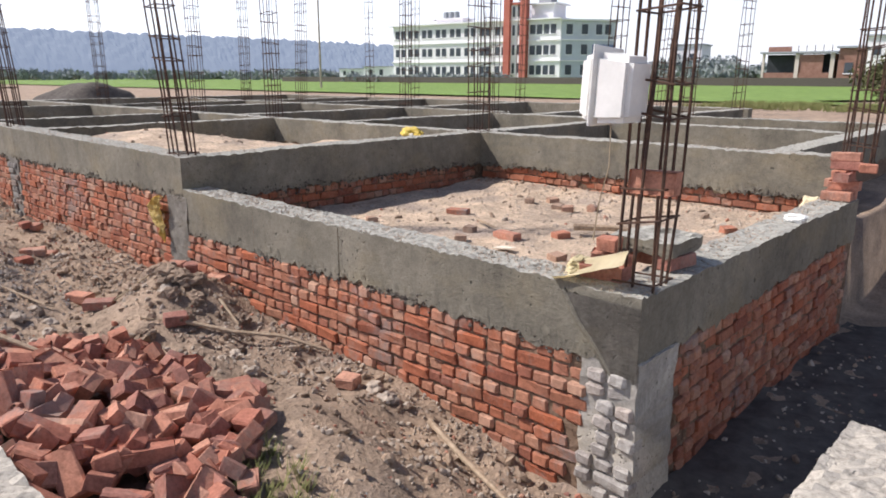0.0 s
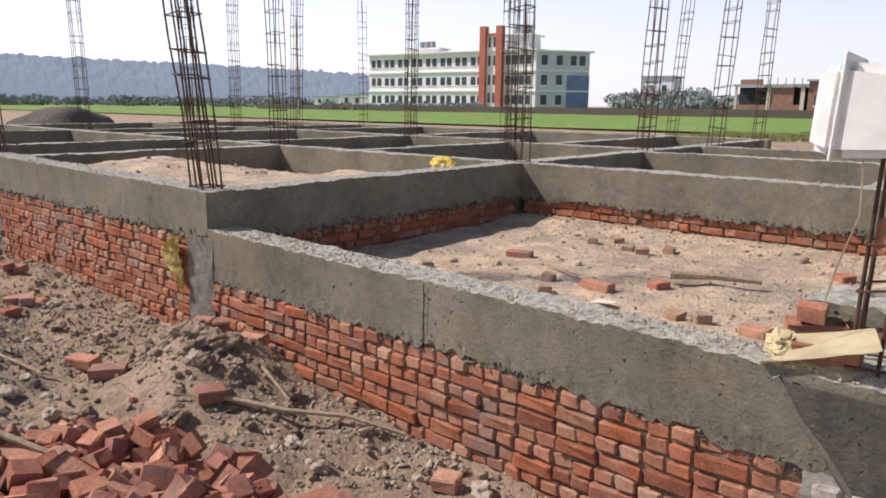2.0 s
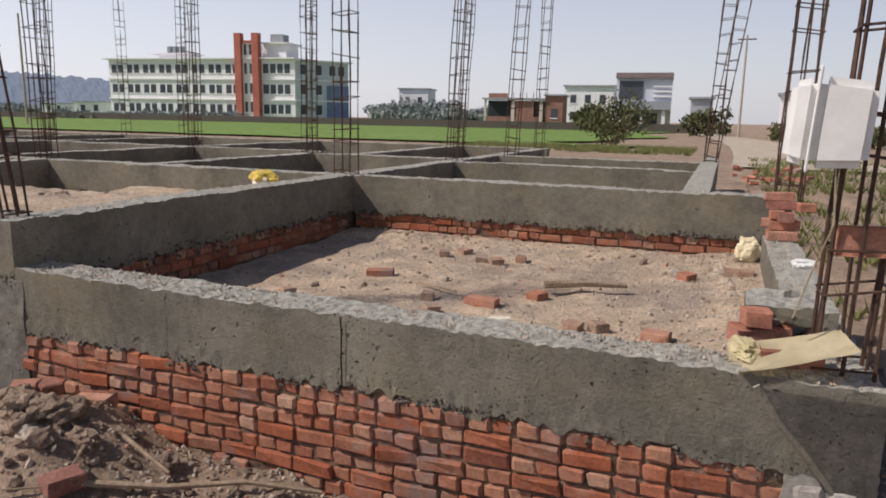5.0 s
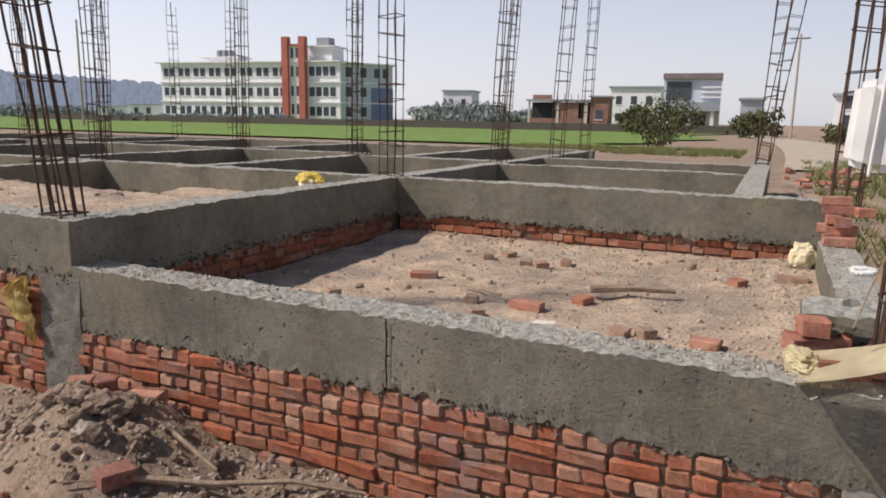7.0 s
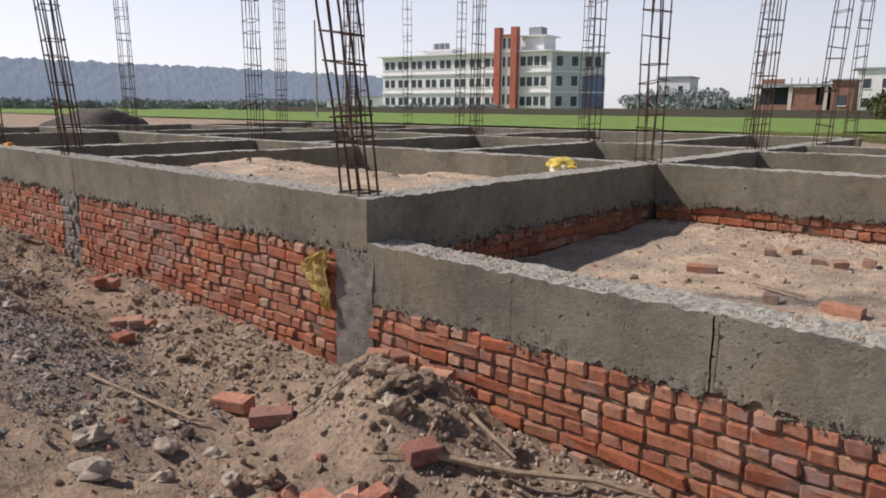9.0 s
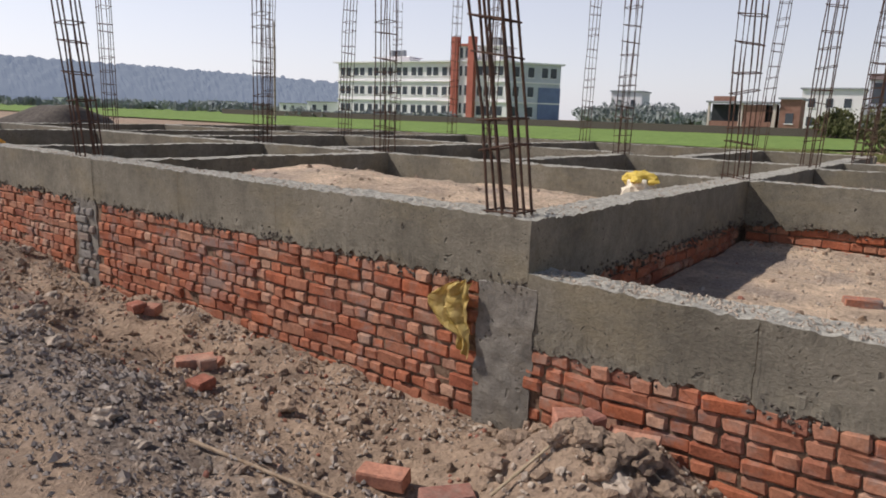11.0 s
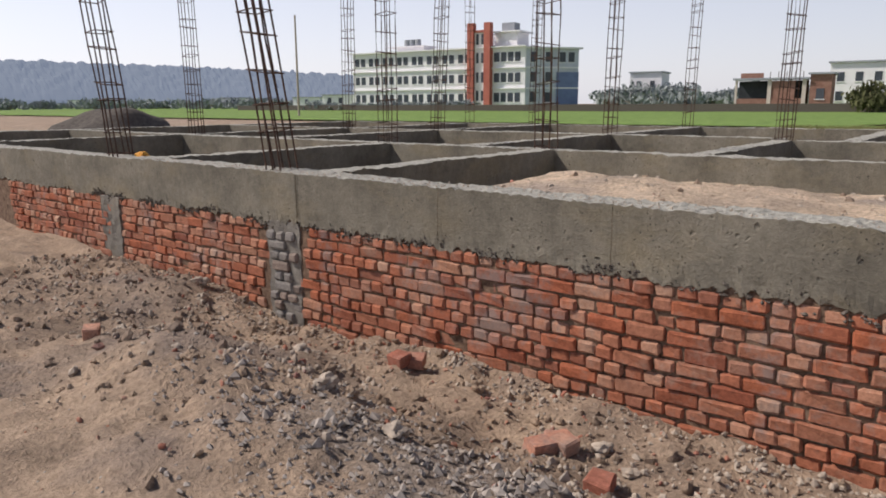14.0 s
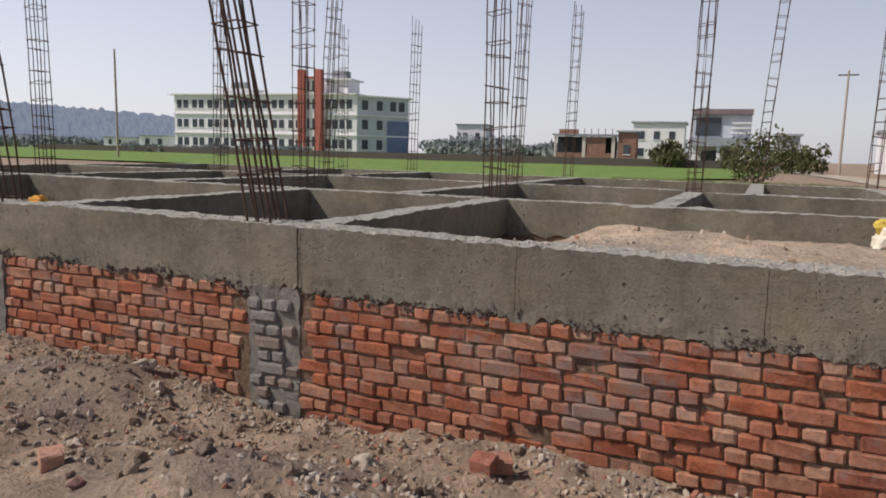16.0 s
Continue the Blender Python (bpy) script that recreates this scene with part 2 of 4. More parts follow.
# distance haze put into the leaf colour: pale grey-blue foliage
HAZE_LEAF = make_plain("painted_haze_leaves", (0.22, 0.25, 0.25), (0.31, 0.34, 0.345), 0.3, 0.95, 0, 0)
# aerial haze painted on as a blue self-glow; the ridge is no lamp
HILL, hill_tree, hill_shader = material("hill_painted_haze", 1.0)
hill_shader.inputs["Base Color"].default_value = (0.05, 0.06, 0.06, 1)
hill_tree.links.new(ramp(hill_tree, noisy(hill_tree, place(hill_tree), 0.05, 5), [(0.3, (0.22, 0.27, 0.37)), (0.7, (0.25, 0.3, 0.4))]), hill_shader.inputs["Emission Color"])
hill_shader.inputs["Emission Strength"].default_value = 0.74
WALL_WHITE = make_plain("white_paint", (0.8, 0.79, 0.81), (0.86, 0.85, 0.87), 0.5, 0.85, 0, 0)
WALL_GREY = make_plain("grey_paint", (0.3, 0.32, 0.36), (0.38, 0.4, 0.43), 0.4, 0.85, 0, 0)
WALL_RED = make_plain("red_paint", (0.42, 0.13, 0.1), (0.5, 0.17, 0.13), 0.5, 0.85, 0, 0)
WALL_PALE = make_plain("pale_grey_paint", (0.5, 0.53, 0.6), (0.6, 0.63, 0.7), 0.4, 0.85, 0, 0)
WALL_BLUE = make_plain("blue_paint", (0.16, 0.2, 0.34), (0.2, 0.25, 0.42), 0.5, 0.8, 0, 0)
WALL_BRICK = make_plain("far_brick", (0.25, 0.13, 0.1), (0.33, 0.19, 0.15), 1.5, 0.9, 0, 0)
WALL_MAROON = make_plain("maroon_paint", (0.2, 0.15, 0.16), (0.27, 0.21, 0.22), 0.5, 0.85, 0, 0)
WALL_BEIGE = make_plain("beige_paint", (0.55, 0.48, 0.42), (0.65, 0.58, 0.52), 0.5, 0.9, 0, 0)
DARK = make_plain("opening_gloom", (0.03, 0.034, 0.04), (0.055, 0.06, 0.07), 0.5, 0.5, 0, 0)
GLASS = make_plain("window_pane", (0.05, 0.06, 0.075), (0.08, 0.09, 0.11), 0.5, 0.15, 0, 0)
ROAD = make_plain("dirt_road", (0.4, 0.34, 0.27), (0.52, 0.45, 0.37), 0.8, 0.95, 0, 0.4, 0.02)
ROPE = make_plain("rope", (0.3, 0.24, 0.16), (0.42, 0.34, 0.24), 40)
GRASS = make_plain("dry_grass", (0.1, 0.13, 0.04), (0.25, 0.24, 0.1), 3, 0.9, 0, 0)


# ---- mesh helpers ----
def mesh_of(bm, material_, smooth=False):
    me = bpy.data.meshes.new("mesh")
    bm.to_mesh(me)
    bm.free()
    me.materials.append(material_)
    if smooth:
        me.polygons.foreach_set("use_smooth", [True] * len(me.polygons))
    return me


def part(name, bm, material_, parent=None, label="", smooth=False):
    ob = new(name, mesh_of(bm, material_, smooth) if isinstance(bm, bmesh.types.BMesh) else bm)
    ob.parent = parent
    return tagged(ob, label)


def put_box(bm, lo, hi, m=None):
    co = [(x, y, z) for x in (lo[0], hi[0]) for y in (lo[1], hi[1]) for z in (lo[2], hi[2])]
    v = [bm.verts.new(m @ Vector(c) if m else c) for c in co]
    for f in ((0, 1, 3, 2), (4, 6, 7, 5), (0, 4, 5, 1), (2, 3, 7, 6), (0, 2, 6, 4), (1, 5, 7, 3)):
        bm.faces.new([v[i] for i in f])
    return v


def box(lo, hi, bevel=0.0):
    bm = bmesh.new()
    put_box(bm, lo, hi)
    if bevel:
        bmesh.ops.bevel(bm, geom=bm.edges[:], offset=bevel, segments=1, affect="EDGES")
    return bm


def put_tube(bm, points, radius, sides=6, close=False, taper=1.0):
    rings = []
    n = len(points)
    for i, p in enumerate(points):
        p = Vector(p)
        a = Vector(points[(i - 1) % n] if (close or i) else points[0])
        c = Vector(points[(i + 1) % n] if (close or i < n - 1) else points[-1])
        q = (c - a).to_track_quat("Z", "Y")
        r = radius * (1 + (taper - 1) * i / max(1, n - 1))
        rings.append([bm.verts.new(p + q @ Vector((r * math.cos(k * math.tau / sides), r * math.sin(k * math.tau / sides), 0))) for k in range(sides)])
    for i in range(n if close else n - 1):
        a, c = rings[i], rings[(i + 1) % n]
        for k in range(sides):
            bm.faces.new((a[k], a[(k + 1) % sides], c[(k + 1) % sides], c[k]))
    if not close:
        bm.faces.new(rings[0][::-1])
        bm.faces.new(rings[-1])


def tube(points, radius, sides=6, close=False, taper=1.0):
    bm = bmesh.new()
    put_tube(bm, points, radius, sides, close, taper)
    return bm


def lump(seed, rx, ry, rz, rough=0.35, level=2):
    bm = bmesh.new()
    bmesh.ops.create_icosphere(bm, subdivisions=level, radius=1)
    for v in bm.verts:
        k = 1 + rough * noise.noise(v.co * 1.7 + Vector((seed * 3.1, seed, 0)))
        v.co = Vector((v.co.x * rx, v.co.y * ry, v.co.z * rz)) * k
    return bm


def rough_grid(bm, nu, nv, f):
    """Faces over f(u, v), u and v from 0 to 1."""
    g = [[bm.verts.new(f(i / nu, j / nv)) for j in range(nv + 1)] for i in range(nu + 1)]
    for i in range(nu):
        for j in range(nv):
            bm.faces.new((g[i][j], g[i + 1][j], g[i + 1][j + 1], g[i][j + 1]))


def step(x, a, b):
    k = min(1, max(0, (x - a) / (b - a)))
    return k * k * (3 - 2 * k)


# ---- ground ----
ALONG = ([-30, -16, -10.8, -10.2, -9.3, -8.7, -7.6, -6, -4.5, -2.9, -1.6, -0.3, 0.4, 4], [0.2, 0.1, -0.07, -0.05, -0.18, -0.21, -0.12, -0.17, -0.21, -0.22, -0.3, -0.47, -0.55, -0.5])
HEAPS = [(-8.1, -1.35, 1.2, 0.6, 0.3), (-3.64, -0.45, 0.52, 0.38, 0.32), (-1.05, -0.98, 0.75, 0.42, 0.27), (-5.9, -1.45, 0.9, 0.5, 0.17), (-9.9, -0.45, 0.55, 0.3, 0.16), (-6.9, -1.9, 0.7, 0.5, 0.12), (-4.6, -2.3, 0.8, 0.5, 0.06)]


def ground_height(x, y):
    n = noise.noise(Vector((x * 0.9, y * 0.9, 0))) * 0.05 + noise.noise(Vector((x * 3, y * 3, 5))) * 0.042 + noise.noise(Vector((x * 9, y * 9, 9))) * 0.03
    if y < 0.12:
        z = float(np.interp(x, *ALONG))
        z += (0.0 - z) * step(-y, 0.8, 2.6) * (1 - step(x, 0.15, 0.3) * step(y, -2.0, -1.2))
        for hx, hy, rx, ry, h in HEAPS:
            d = ((x - hx) / rx) ** 2 + ((y - hy) / ry) ** 2
            if d < 6:
                z += h * math.exp(-d)
        n += noise.noise(Vector((x * 22, y * 22, 2))) * 0.015 + 0.03 * abs(noise.noise(Vector((x * 1.7 + y * 2.5, y * 1.2, 8))))
        return z + n * 1.3
    if x > -0.12 and y < 13:
        return -0.5 + 0.5 * step(y, 4.5, 8) + n
    if y < 4.07 and x > -4.42:
        return 0.29 + n * 0.5 + 0.06 * step(x, -0.9, -0.3) + 0.05 * step(y, 3.4, 3.9)
    if y < 4.07 and x > -8.98:
        z = 0.45 + n * 0.8 + 0.45 * step(x, -8.3, -7.1) * (1 - 0.66 * step(y, 1.0, 3.2)) + 0.05 * math.exp(-((x + 6.9) / 0.7) ** 2 - ((y - 1.0) / 0.8) ** 2)
        return min(z, 0.868 + 0.2 * max(0.0, y - 0.27))
    if y < 13 and x > -30:
        return 0.3 + n
    return 0.1 + n * 0.5


def build_ground():
    xs = list(np.arange(-12.0, 2.4, 0.055)) + list(np.arange(2.4, 6, 0.2)) + [8, 12, 20, 35, 60, 100, 200, 500, 2000]
    xs = [-2000, -500, -200, -100, -60, -45, -35] + list(np.arange(-30, -12, 0.5)) + xs
    ys = [-2000, -500, -100, -40, -20, -12, -8, -6] + list(np.arange(-5, -3.3, 0.15)) + list(np.arange(-3.3, 0.3, 0.05)) + list(np.arange(0.3, 4.2, 0.1)) + list(np.arange(4.2, 14, 0.5)) + [15, 18, 24, 32, 50, 80, 120, 200, 400, 800, 2500]
    me = bpy.data.meshes.new("ground")
    nx, ny = len(xs), len(ys)
    co = [(x, y, ground_height(x, y) - (0.14 if -8.98 < x < -0.12 and 0.1 < y < 4.06 else 0.0)) for x in xs for y in ys]
    fa = [(i * ny + j, (i + 1) * ny + j, (i + 1) * ny + j + 1, i * ny + j + 1) for i in range(nx - 1) for j in range(ny - 1)]
    me.from_pydata(co, [], fa)
    me.materials.append(SOIL)
    me.polygons.foreach_set("use_smooth", [True] * len(fa))
    tagged(new("ground", me), "dusty grey-brown building-site soil with gravel and heaps", "ground", kind="structure")


build_ground()


def sandy_floor(name, x0, x1, y0, y1, label):
    bm = bmesh.new()
    rough_grid(bm, int((x1 - x0) / 0.06), int((y1 - y0) / 0.06), lambda u, v: Vector((x0 + (x1 - x0) * u, y0 + (y1 - y0) * v, ground_height(x0 + (x1 - x0) * u, y0 + (y1 - y0) * v) + 0.012)))
    tagged(part(name, bm, SAND, None, label, True), category="floor", kind="structure")


sandy_floor("floor_room_1", -4.31, -0.24, 0.22, 3.97, "pale trodden sandy fill inside the foundation room")
sandy_floor("floor_room_2", -8.84, -4.56, 0.18, 3.98, "pale heaped sandy fill inside the next room")


# dark strip of earth laid just above the soil along the side wall
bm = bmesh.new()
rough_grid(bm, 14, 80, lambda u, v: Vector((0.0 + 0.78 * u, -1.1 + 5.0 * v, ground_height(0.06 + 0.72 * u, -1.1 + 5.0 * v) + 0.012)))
tagged(part("ground_pit", bm, DIRT, None, "dark earth sheet in the trench beside the wall", True), category="ground", kind="structure")


def build_field():
    bm = bmesh.new()
    rough_grid(bm, 60, 30, lambda u, v: Vector((-420 + 412 * u ** 0.6 + 6 * noise.noise(Vector((v * 9, 0, 0))) * u, 36 + 190 * v * v, 0.22 + 0.08 * noise.noise(Vector((u * 80, v * 60, 0))))))
    tagged(part("field", bm, FIELD, None, "flat bright green crop field beyond the building plot"), category="field", kind="structure")
    bm = bmesh.new()
    rough_grid(bm, 8, 40, lambda u, v: Vector((1.2 + 3.2 * (u - 0.5) - 7 * v * v + 2.0 * v + u * 2 * (1 - v), 22 + 72 * v, 0.16 + 0.03 * noise.noise(Vector((u * 5, v * 30, 0))))))
    tagged(part("road", bm, ROAD, None, "pale dirt track leading past the field"), category="road", kind="structure")


build_field()


# ---- plinth walls ----
THICK = 0.25


def beam_mesh(lo, hi, ragged=0.04, top_rough=0.013, fall=0.0, cell=0.04):
    """A cast beam with uneven faces, a crusty top and a ragged foot; its top falls towards +x by fall."""
    size = [hi[i] - lo[i] for i in range(3)]
    n = [max(2, min(420, int(size[i] / (cell, cell, 0.045)[i]))) for i in range(3)]
    bm = bmesh.new()
    made = {}

    def vert(i, j, k):
        key = (i, j, k)
        if key not in made:
            p = Vector((lo[0] + size[0] * i / n[0], lo[1] + size[1] * j / n[1], lo[2] + size[2] * k / n[2]))
            w = Vector((noise.noise(p * 2.1), noise.noise(p * 2.1 + Vector((9, 0, 0))), 0)) * 0.008
            if k == n[2]:
                w.z += top_rough * (noise.noise(p * 27) * 0.6 + noise.noise(p * 60) * 0.7)
                w.z += 0.012 * noise.noise(p * 1.2) + 0.008 * noise.noise(p * 7) - fall * i / n[0]
            if k == 0:
                w.z += ragged * (noise.noise(p * 6) + noise.noise(p * 21) * 1.2)
            if k in (0, n[2]):
                w.x += 0.006 * noise.noise(p * 25 + Vector((3, 3, 3)))
                w.y += 0.006 * noise.noise(p * 25 + Vector((7, 3, 3)))
            if k == 1:
                w.z += ragged * 0.7 * (noise.noise(p * 6) + noise.noise(p * 21))
                w.y += 0.01 * noise.noise(p * 19)
            made[key] = bm.verts.new(p + w)
        return made[key]
    for a, b, c in ((0, 1, 2), (1, 2, 0), (2, 0, 1)):
        for side in (0, n[c]):
            for i in range(n[a]):
                for j in range(n[b]):
                    q = []
                    for di, dj in ((0, 0), (1, 0), (1, 1), (0, 1)):
                        ijk = [0, 0, 0]
                        ijk[a], ijk[b], ijk[c] = i + di, j + dj, side
                        q.append(vert(*ijk))
                    bm.faces.new(q if side else q[::-1])
    return bm


def wall(name, lo, hi, beam_foot, label, fall=0.0, cell=0.04, inset=0.014):
    """A brick wall core with its cast plinth beam on top."""
    ax = 0 if hi[0] - lo[0] > hi[1] - lo[1] else 1
    d = [inset, inset]
    d[ax] = 0.004
    core = tagged(part(name, box((lo[0] + d[0], lo[1] + d[1], lo[2]), (hi[0] - d[0], hi[1] - d[1], beam_foot + 0.05)), MORTAR), label, "wall", kind="structure")
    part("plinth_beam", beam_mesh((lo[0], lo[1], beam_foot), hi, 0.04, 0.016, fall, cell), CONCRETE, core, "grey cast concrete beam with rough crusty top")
    return core


LABEL = "low red brick foundation wall under a grey concrete plinth beam"
T, L = 0.953, 0.648
wall_low = wall("wall_front_low", (-4.302, 0, -0.8), (0, THICK, L), 0.275, "low brick foundation wall with lower concrete beam", 0.03, 0.022)
wall_tall = wall("wall_front", (-9.1, 0, -0.6), (-4.3, THICK, T), 0.568, LABEL, 0.03, 0.022)
wall_far = wall("wall_front_far", (-22, 0.006, -0.4), (-9.104, THICK, T), 0.568, LABEL)
wall_side = wall("wall_side", (-THICK, THICK + 0.003, -0.8), (-0.003, 3.7, L - 0.034), 0.275, "low brick side wall with lower concrete beam")
wall_back = wall("wall_back", (-4.3, 3.95, 0), (-0.2, 4.2, 0.912), 0.52, LABEL, 0.0, 0.03, 0.045)
wall_left = wall("wall_cross_1", (-4.55, THICK + 0.003, 0), (-4.303, 4.2, 0.916), 0.53, LABEL, 0.0, 0.03, 0.045)
CROSS = [(-9.1, THICK + 0.003, -8.85, 3.947), (-11.7, THICK + 0.003, -11.45, 3.947), (-4.55, 4.203, -4.3, 12.5), (-0.95, 4.203, -0.7, 11.5), (-7.35, 4.203, -7.1, 7.597),
         (-10.4, 4.203, -10.15, 12.8), (-14.3, 4.203, -14.05, 12.8), (-16.95, 0.253, -16.7, 12.8), (-6.55, 7.853, -6.3, 12.8), (-21.6, 0.253, -21.35, 12.8)]
for i, (x0, y0, x1, y1) in enumerate(CROSS):
    wall("wall_cross_%d" % (i + 2), (x0, y0, 0), (x1, y1, 0.91), 0.53, LABEL)
ROWS_Y = [(-21.34, 3.95, -4.553, 4.2), (-4.297, 7.0, -0.953, 7.25), (-7.1, 7.6, -4.553, 7.85), (-21.34, 8.2, -7.353, 8.45), (-4.297, 9.15, -0.953, 9.4), (-21.34, 12.8, -4.3, 13.05)]
for i, (x0, y0, x1, y1) in enumerate(ROWS_Y):
    wall("wall_row_%d" % (i + 1), (x0, y0, 0), (x1, y1, 0.907), 0.53, LABEL)


# ---- rebar cages ----
def cage(x, y, z, height, w, d, bars, lean, turn=0.0, pitch=0.24, thick=0.008):
    top = Vector((lean[0], lean[1], 0))
    root = tagged(new("rebar_cage"), "tall rusty steel reinforcement cage rising from the plinth", "rebar cage", "column cages")
    root.matrix_world = pose(x, y, z, 0, 0, turn)
    spots = [(-w / 2, -d / 2), (w / 2, -d / 2), (w / 2, d / 2), (-w / 2, d / 2), (0, -d / 2), (0, d / 2), (-w / 2, 0), (w / 2, 0)][:bars]

    def bend(a, h):
        s = h / 4.0
        return Vector((a[0], a[1], h)) + top * h * (0.85 + 0.15 * s)
    for k, a in enumerate(spots):
        h = height * (1 - 0.05 * ((k * 7) % 5) / 4)
        off = Vector((0.012 * math.sin(k * 2.3 + x), 0.012 * math.cos(k * 1.7 + y), 0))
        part("bar", tube([bend(a, -0.12)] + [bend(a, h * i / 7) + off * math.sin(i * 1.9 + k) for i in range(8)], thick, 6), STEEL, root)
    n = int(height / pitch)
    for i in range(n):
        h = 0.1 + i * pitch + 0.05 * math.sin(i * 2.7 + x * 3)
        if h > height * 0.95:
            break
        e = 0.012
        tip = 0.02 * math.sin(i * 1.3 + y)
        ring = [bend((sx * (w / 2 + e), sy * (d / 2 + e)), h + sx * tip) for sx, sy in ((-1, -1), (1, -1), (1, 1), (-1, 1))]
        part("stirrup", tube(ring, 0.0055, 5, True), STEEL, root)
    return root


CAGES = [(-0.125, 0.23, 0.56, 4.2, 0.19, 0.17, 8, (0.03, 0.01)), (-0.08, 3.85, 0.95, 4.0, 0.2, 0.2, 8, (0.02, 0)), (-4.51, 0.14, 0.88, 4.0, 0.18, 0.16, 8, (-0.17, 0.0)), (-9.05, 0.14, 0.88, 3.9, 0.18, 0.16, 8, (-0.22, 0.0)),
         (-11.52, 0.14, 0.88, 3.9, 0.18, 0.16, 6, (-0.19, 0)), (-4.47, 4.1, 0.87, 4.0, 0.2, 0.18, 6, (0.0, 0)), (-9.05, 4.1, 0.87, 3.9, 0.2, 0.18, 6, (-0.01, 0)), (-11.64, 4.1, 0.87, 3.9, 0.2, 0.18, 6, (0.0, 0)),
         (-16.8, 4.33, 0.3, 4.4, 0.2, 0.2, 6, (-0.02, 0)), (-7.24, 7.72, 0.87, 4.0, 0.2, 0.18, 6, (0.01, 0)), (-4.42, 7.3, 0.87, 4.0, 0.2, 0.18, 6, (0.04, 0)), (-10.25, 8.35, 0.87, 4.0, 0.18, 0.18, 6, (0.02, 0)),
         (-14.15, 8.32, 0.87, 4.0, 0.2, 0.2, 6, (0.06, 0)), (-16.8, 8.32, 0.87, 4.0, 0.2, 0.2, 6, (0.02, 0)), (-4.1, 9.28, 0.87, 4.1, 0.2, 0.18, 4, (0.05, 0)), (-4.4, 12.45, 0.87, 4.0, 0.18, 0.18, 4, (0.02, 0)),
         (-6.42, 12.9, 0.87, 4.0, 0.18, 0.18, 4, (0.06, 0)), (-10.5, 12.92, 0.87, 4.0, 0.18, 0.18, 4, (0.02, 0)), (-14.6, 12.92, 0.87, 3.9, 0.18, 0.18, 4, (0.02, 0)), (-16.7, 12.92, 0.87, 3.9, 0.18, 0.18, 4, (0, 0)),
         (-0.82, 10.9, 0.87, 4.2, 0.2, 0.2, 4, (0.12, 0)), (-0.82, 9.5, 0.87, 4.2, 0.18, 0.18, 4, (0.04, 0))]
for c in CAGES:
    cage(*c)


# ---- far buildings ----
def block(root, name, m, size, mat, label=""):
    """A wall block whose front lies at y = 0 and runs along x."""
    ob = part(name, box((0, 0, 0), size), mat, root, label)
    ob.matrix_local = m
    return ob


def window_rows(root, m, xs, zs, w, h, depth=0.12):
    frame_me = mesh_of(box((-w / 2 - 0.12, -depth, -0.12), (w / 2 + 0.12, -0.01, -0.002)), WALL_WHITE)
    pane_me = mesh_of(box((-w / 2, -0.05, 0), (w / 2, 0.05, h)), GLASS)
    for z in zs:
        for x in xs:
            win = part("window", pane_me, None, root)
            win.matrix_local = m @ pose(x, 0, z)
            part("sill", frame_me, None, win)


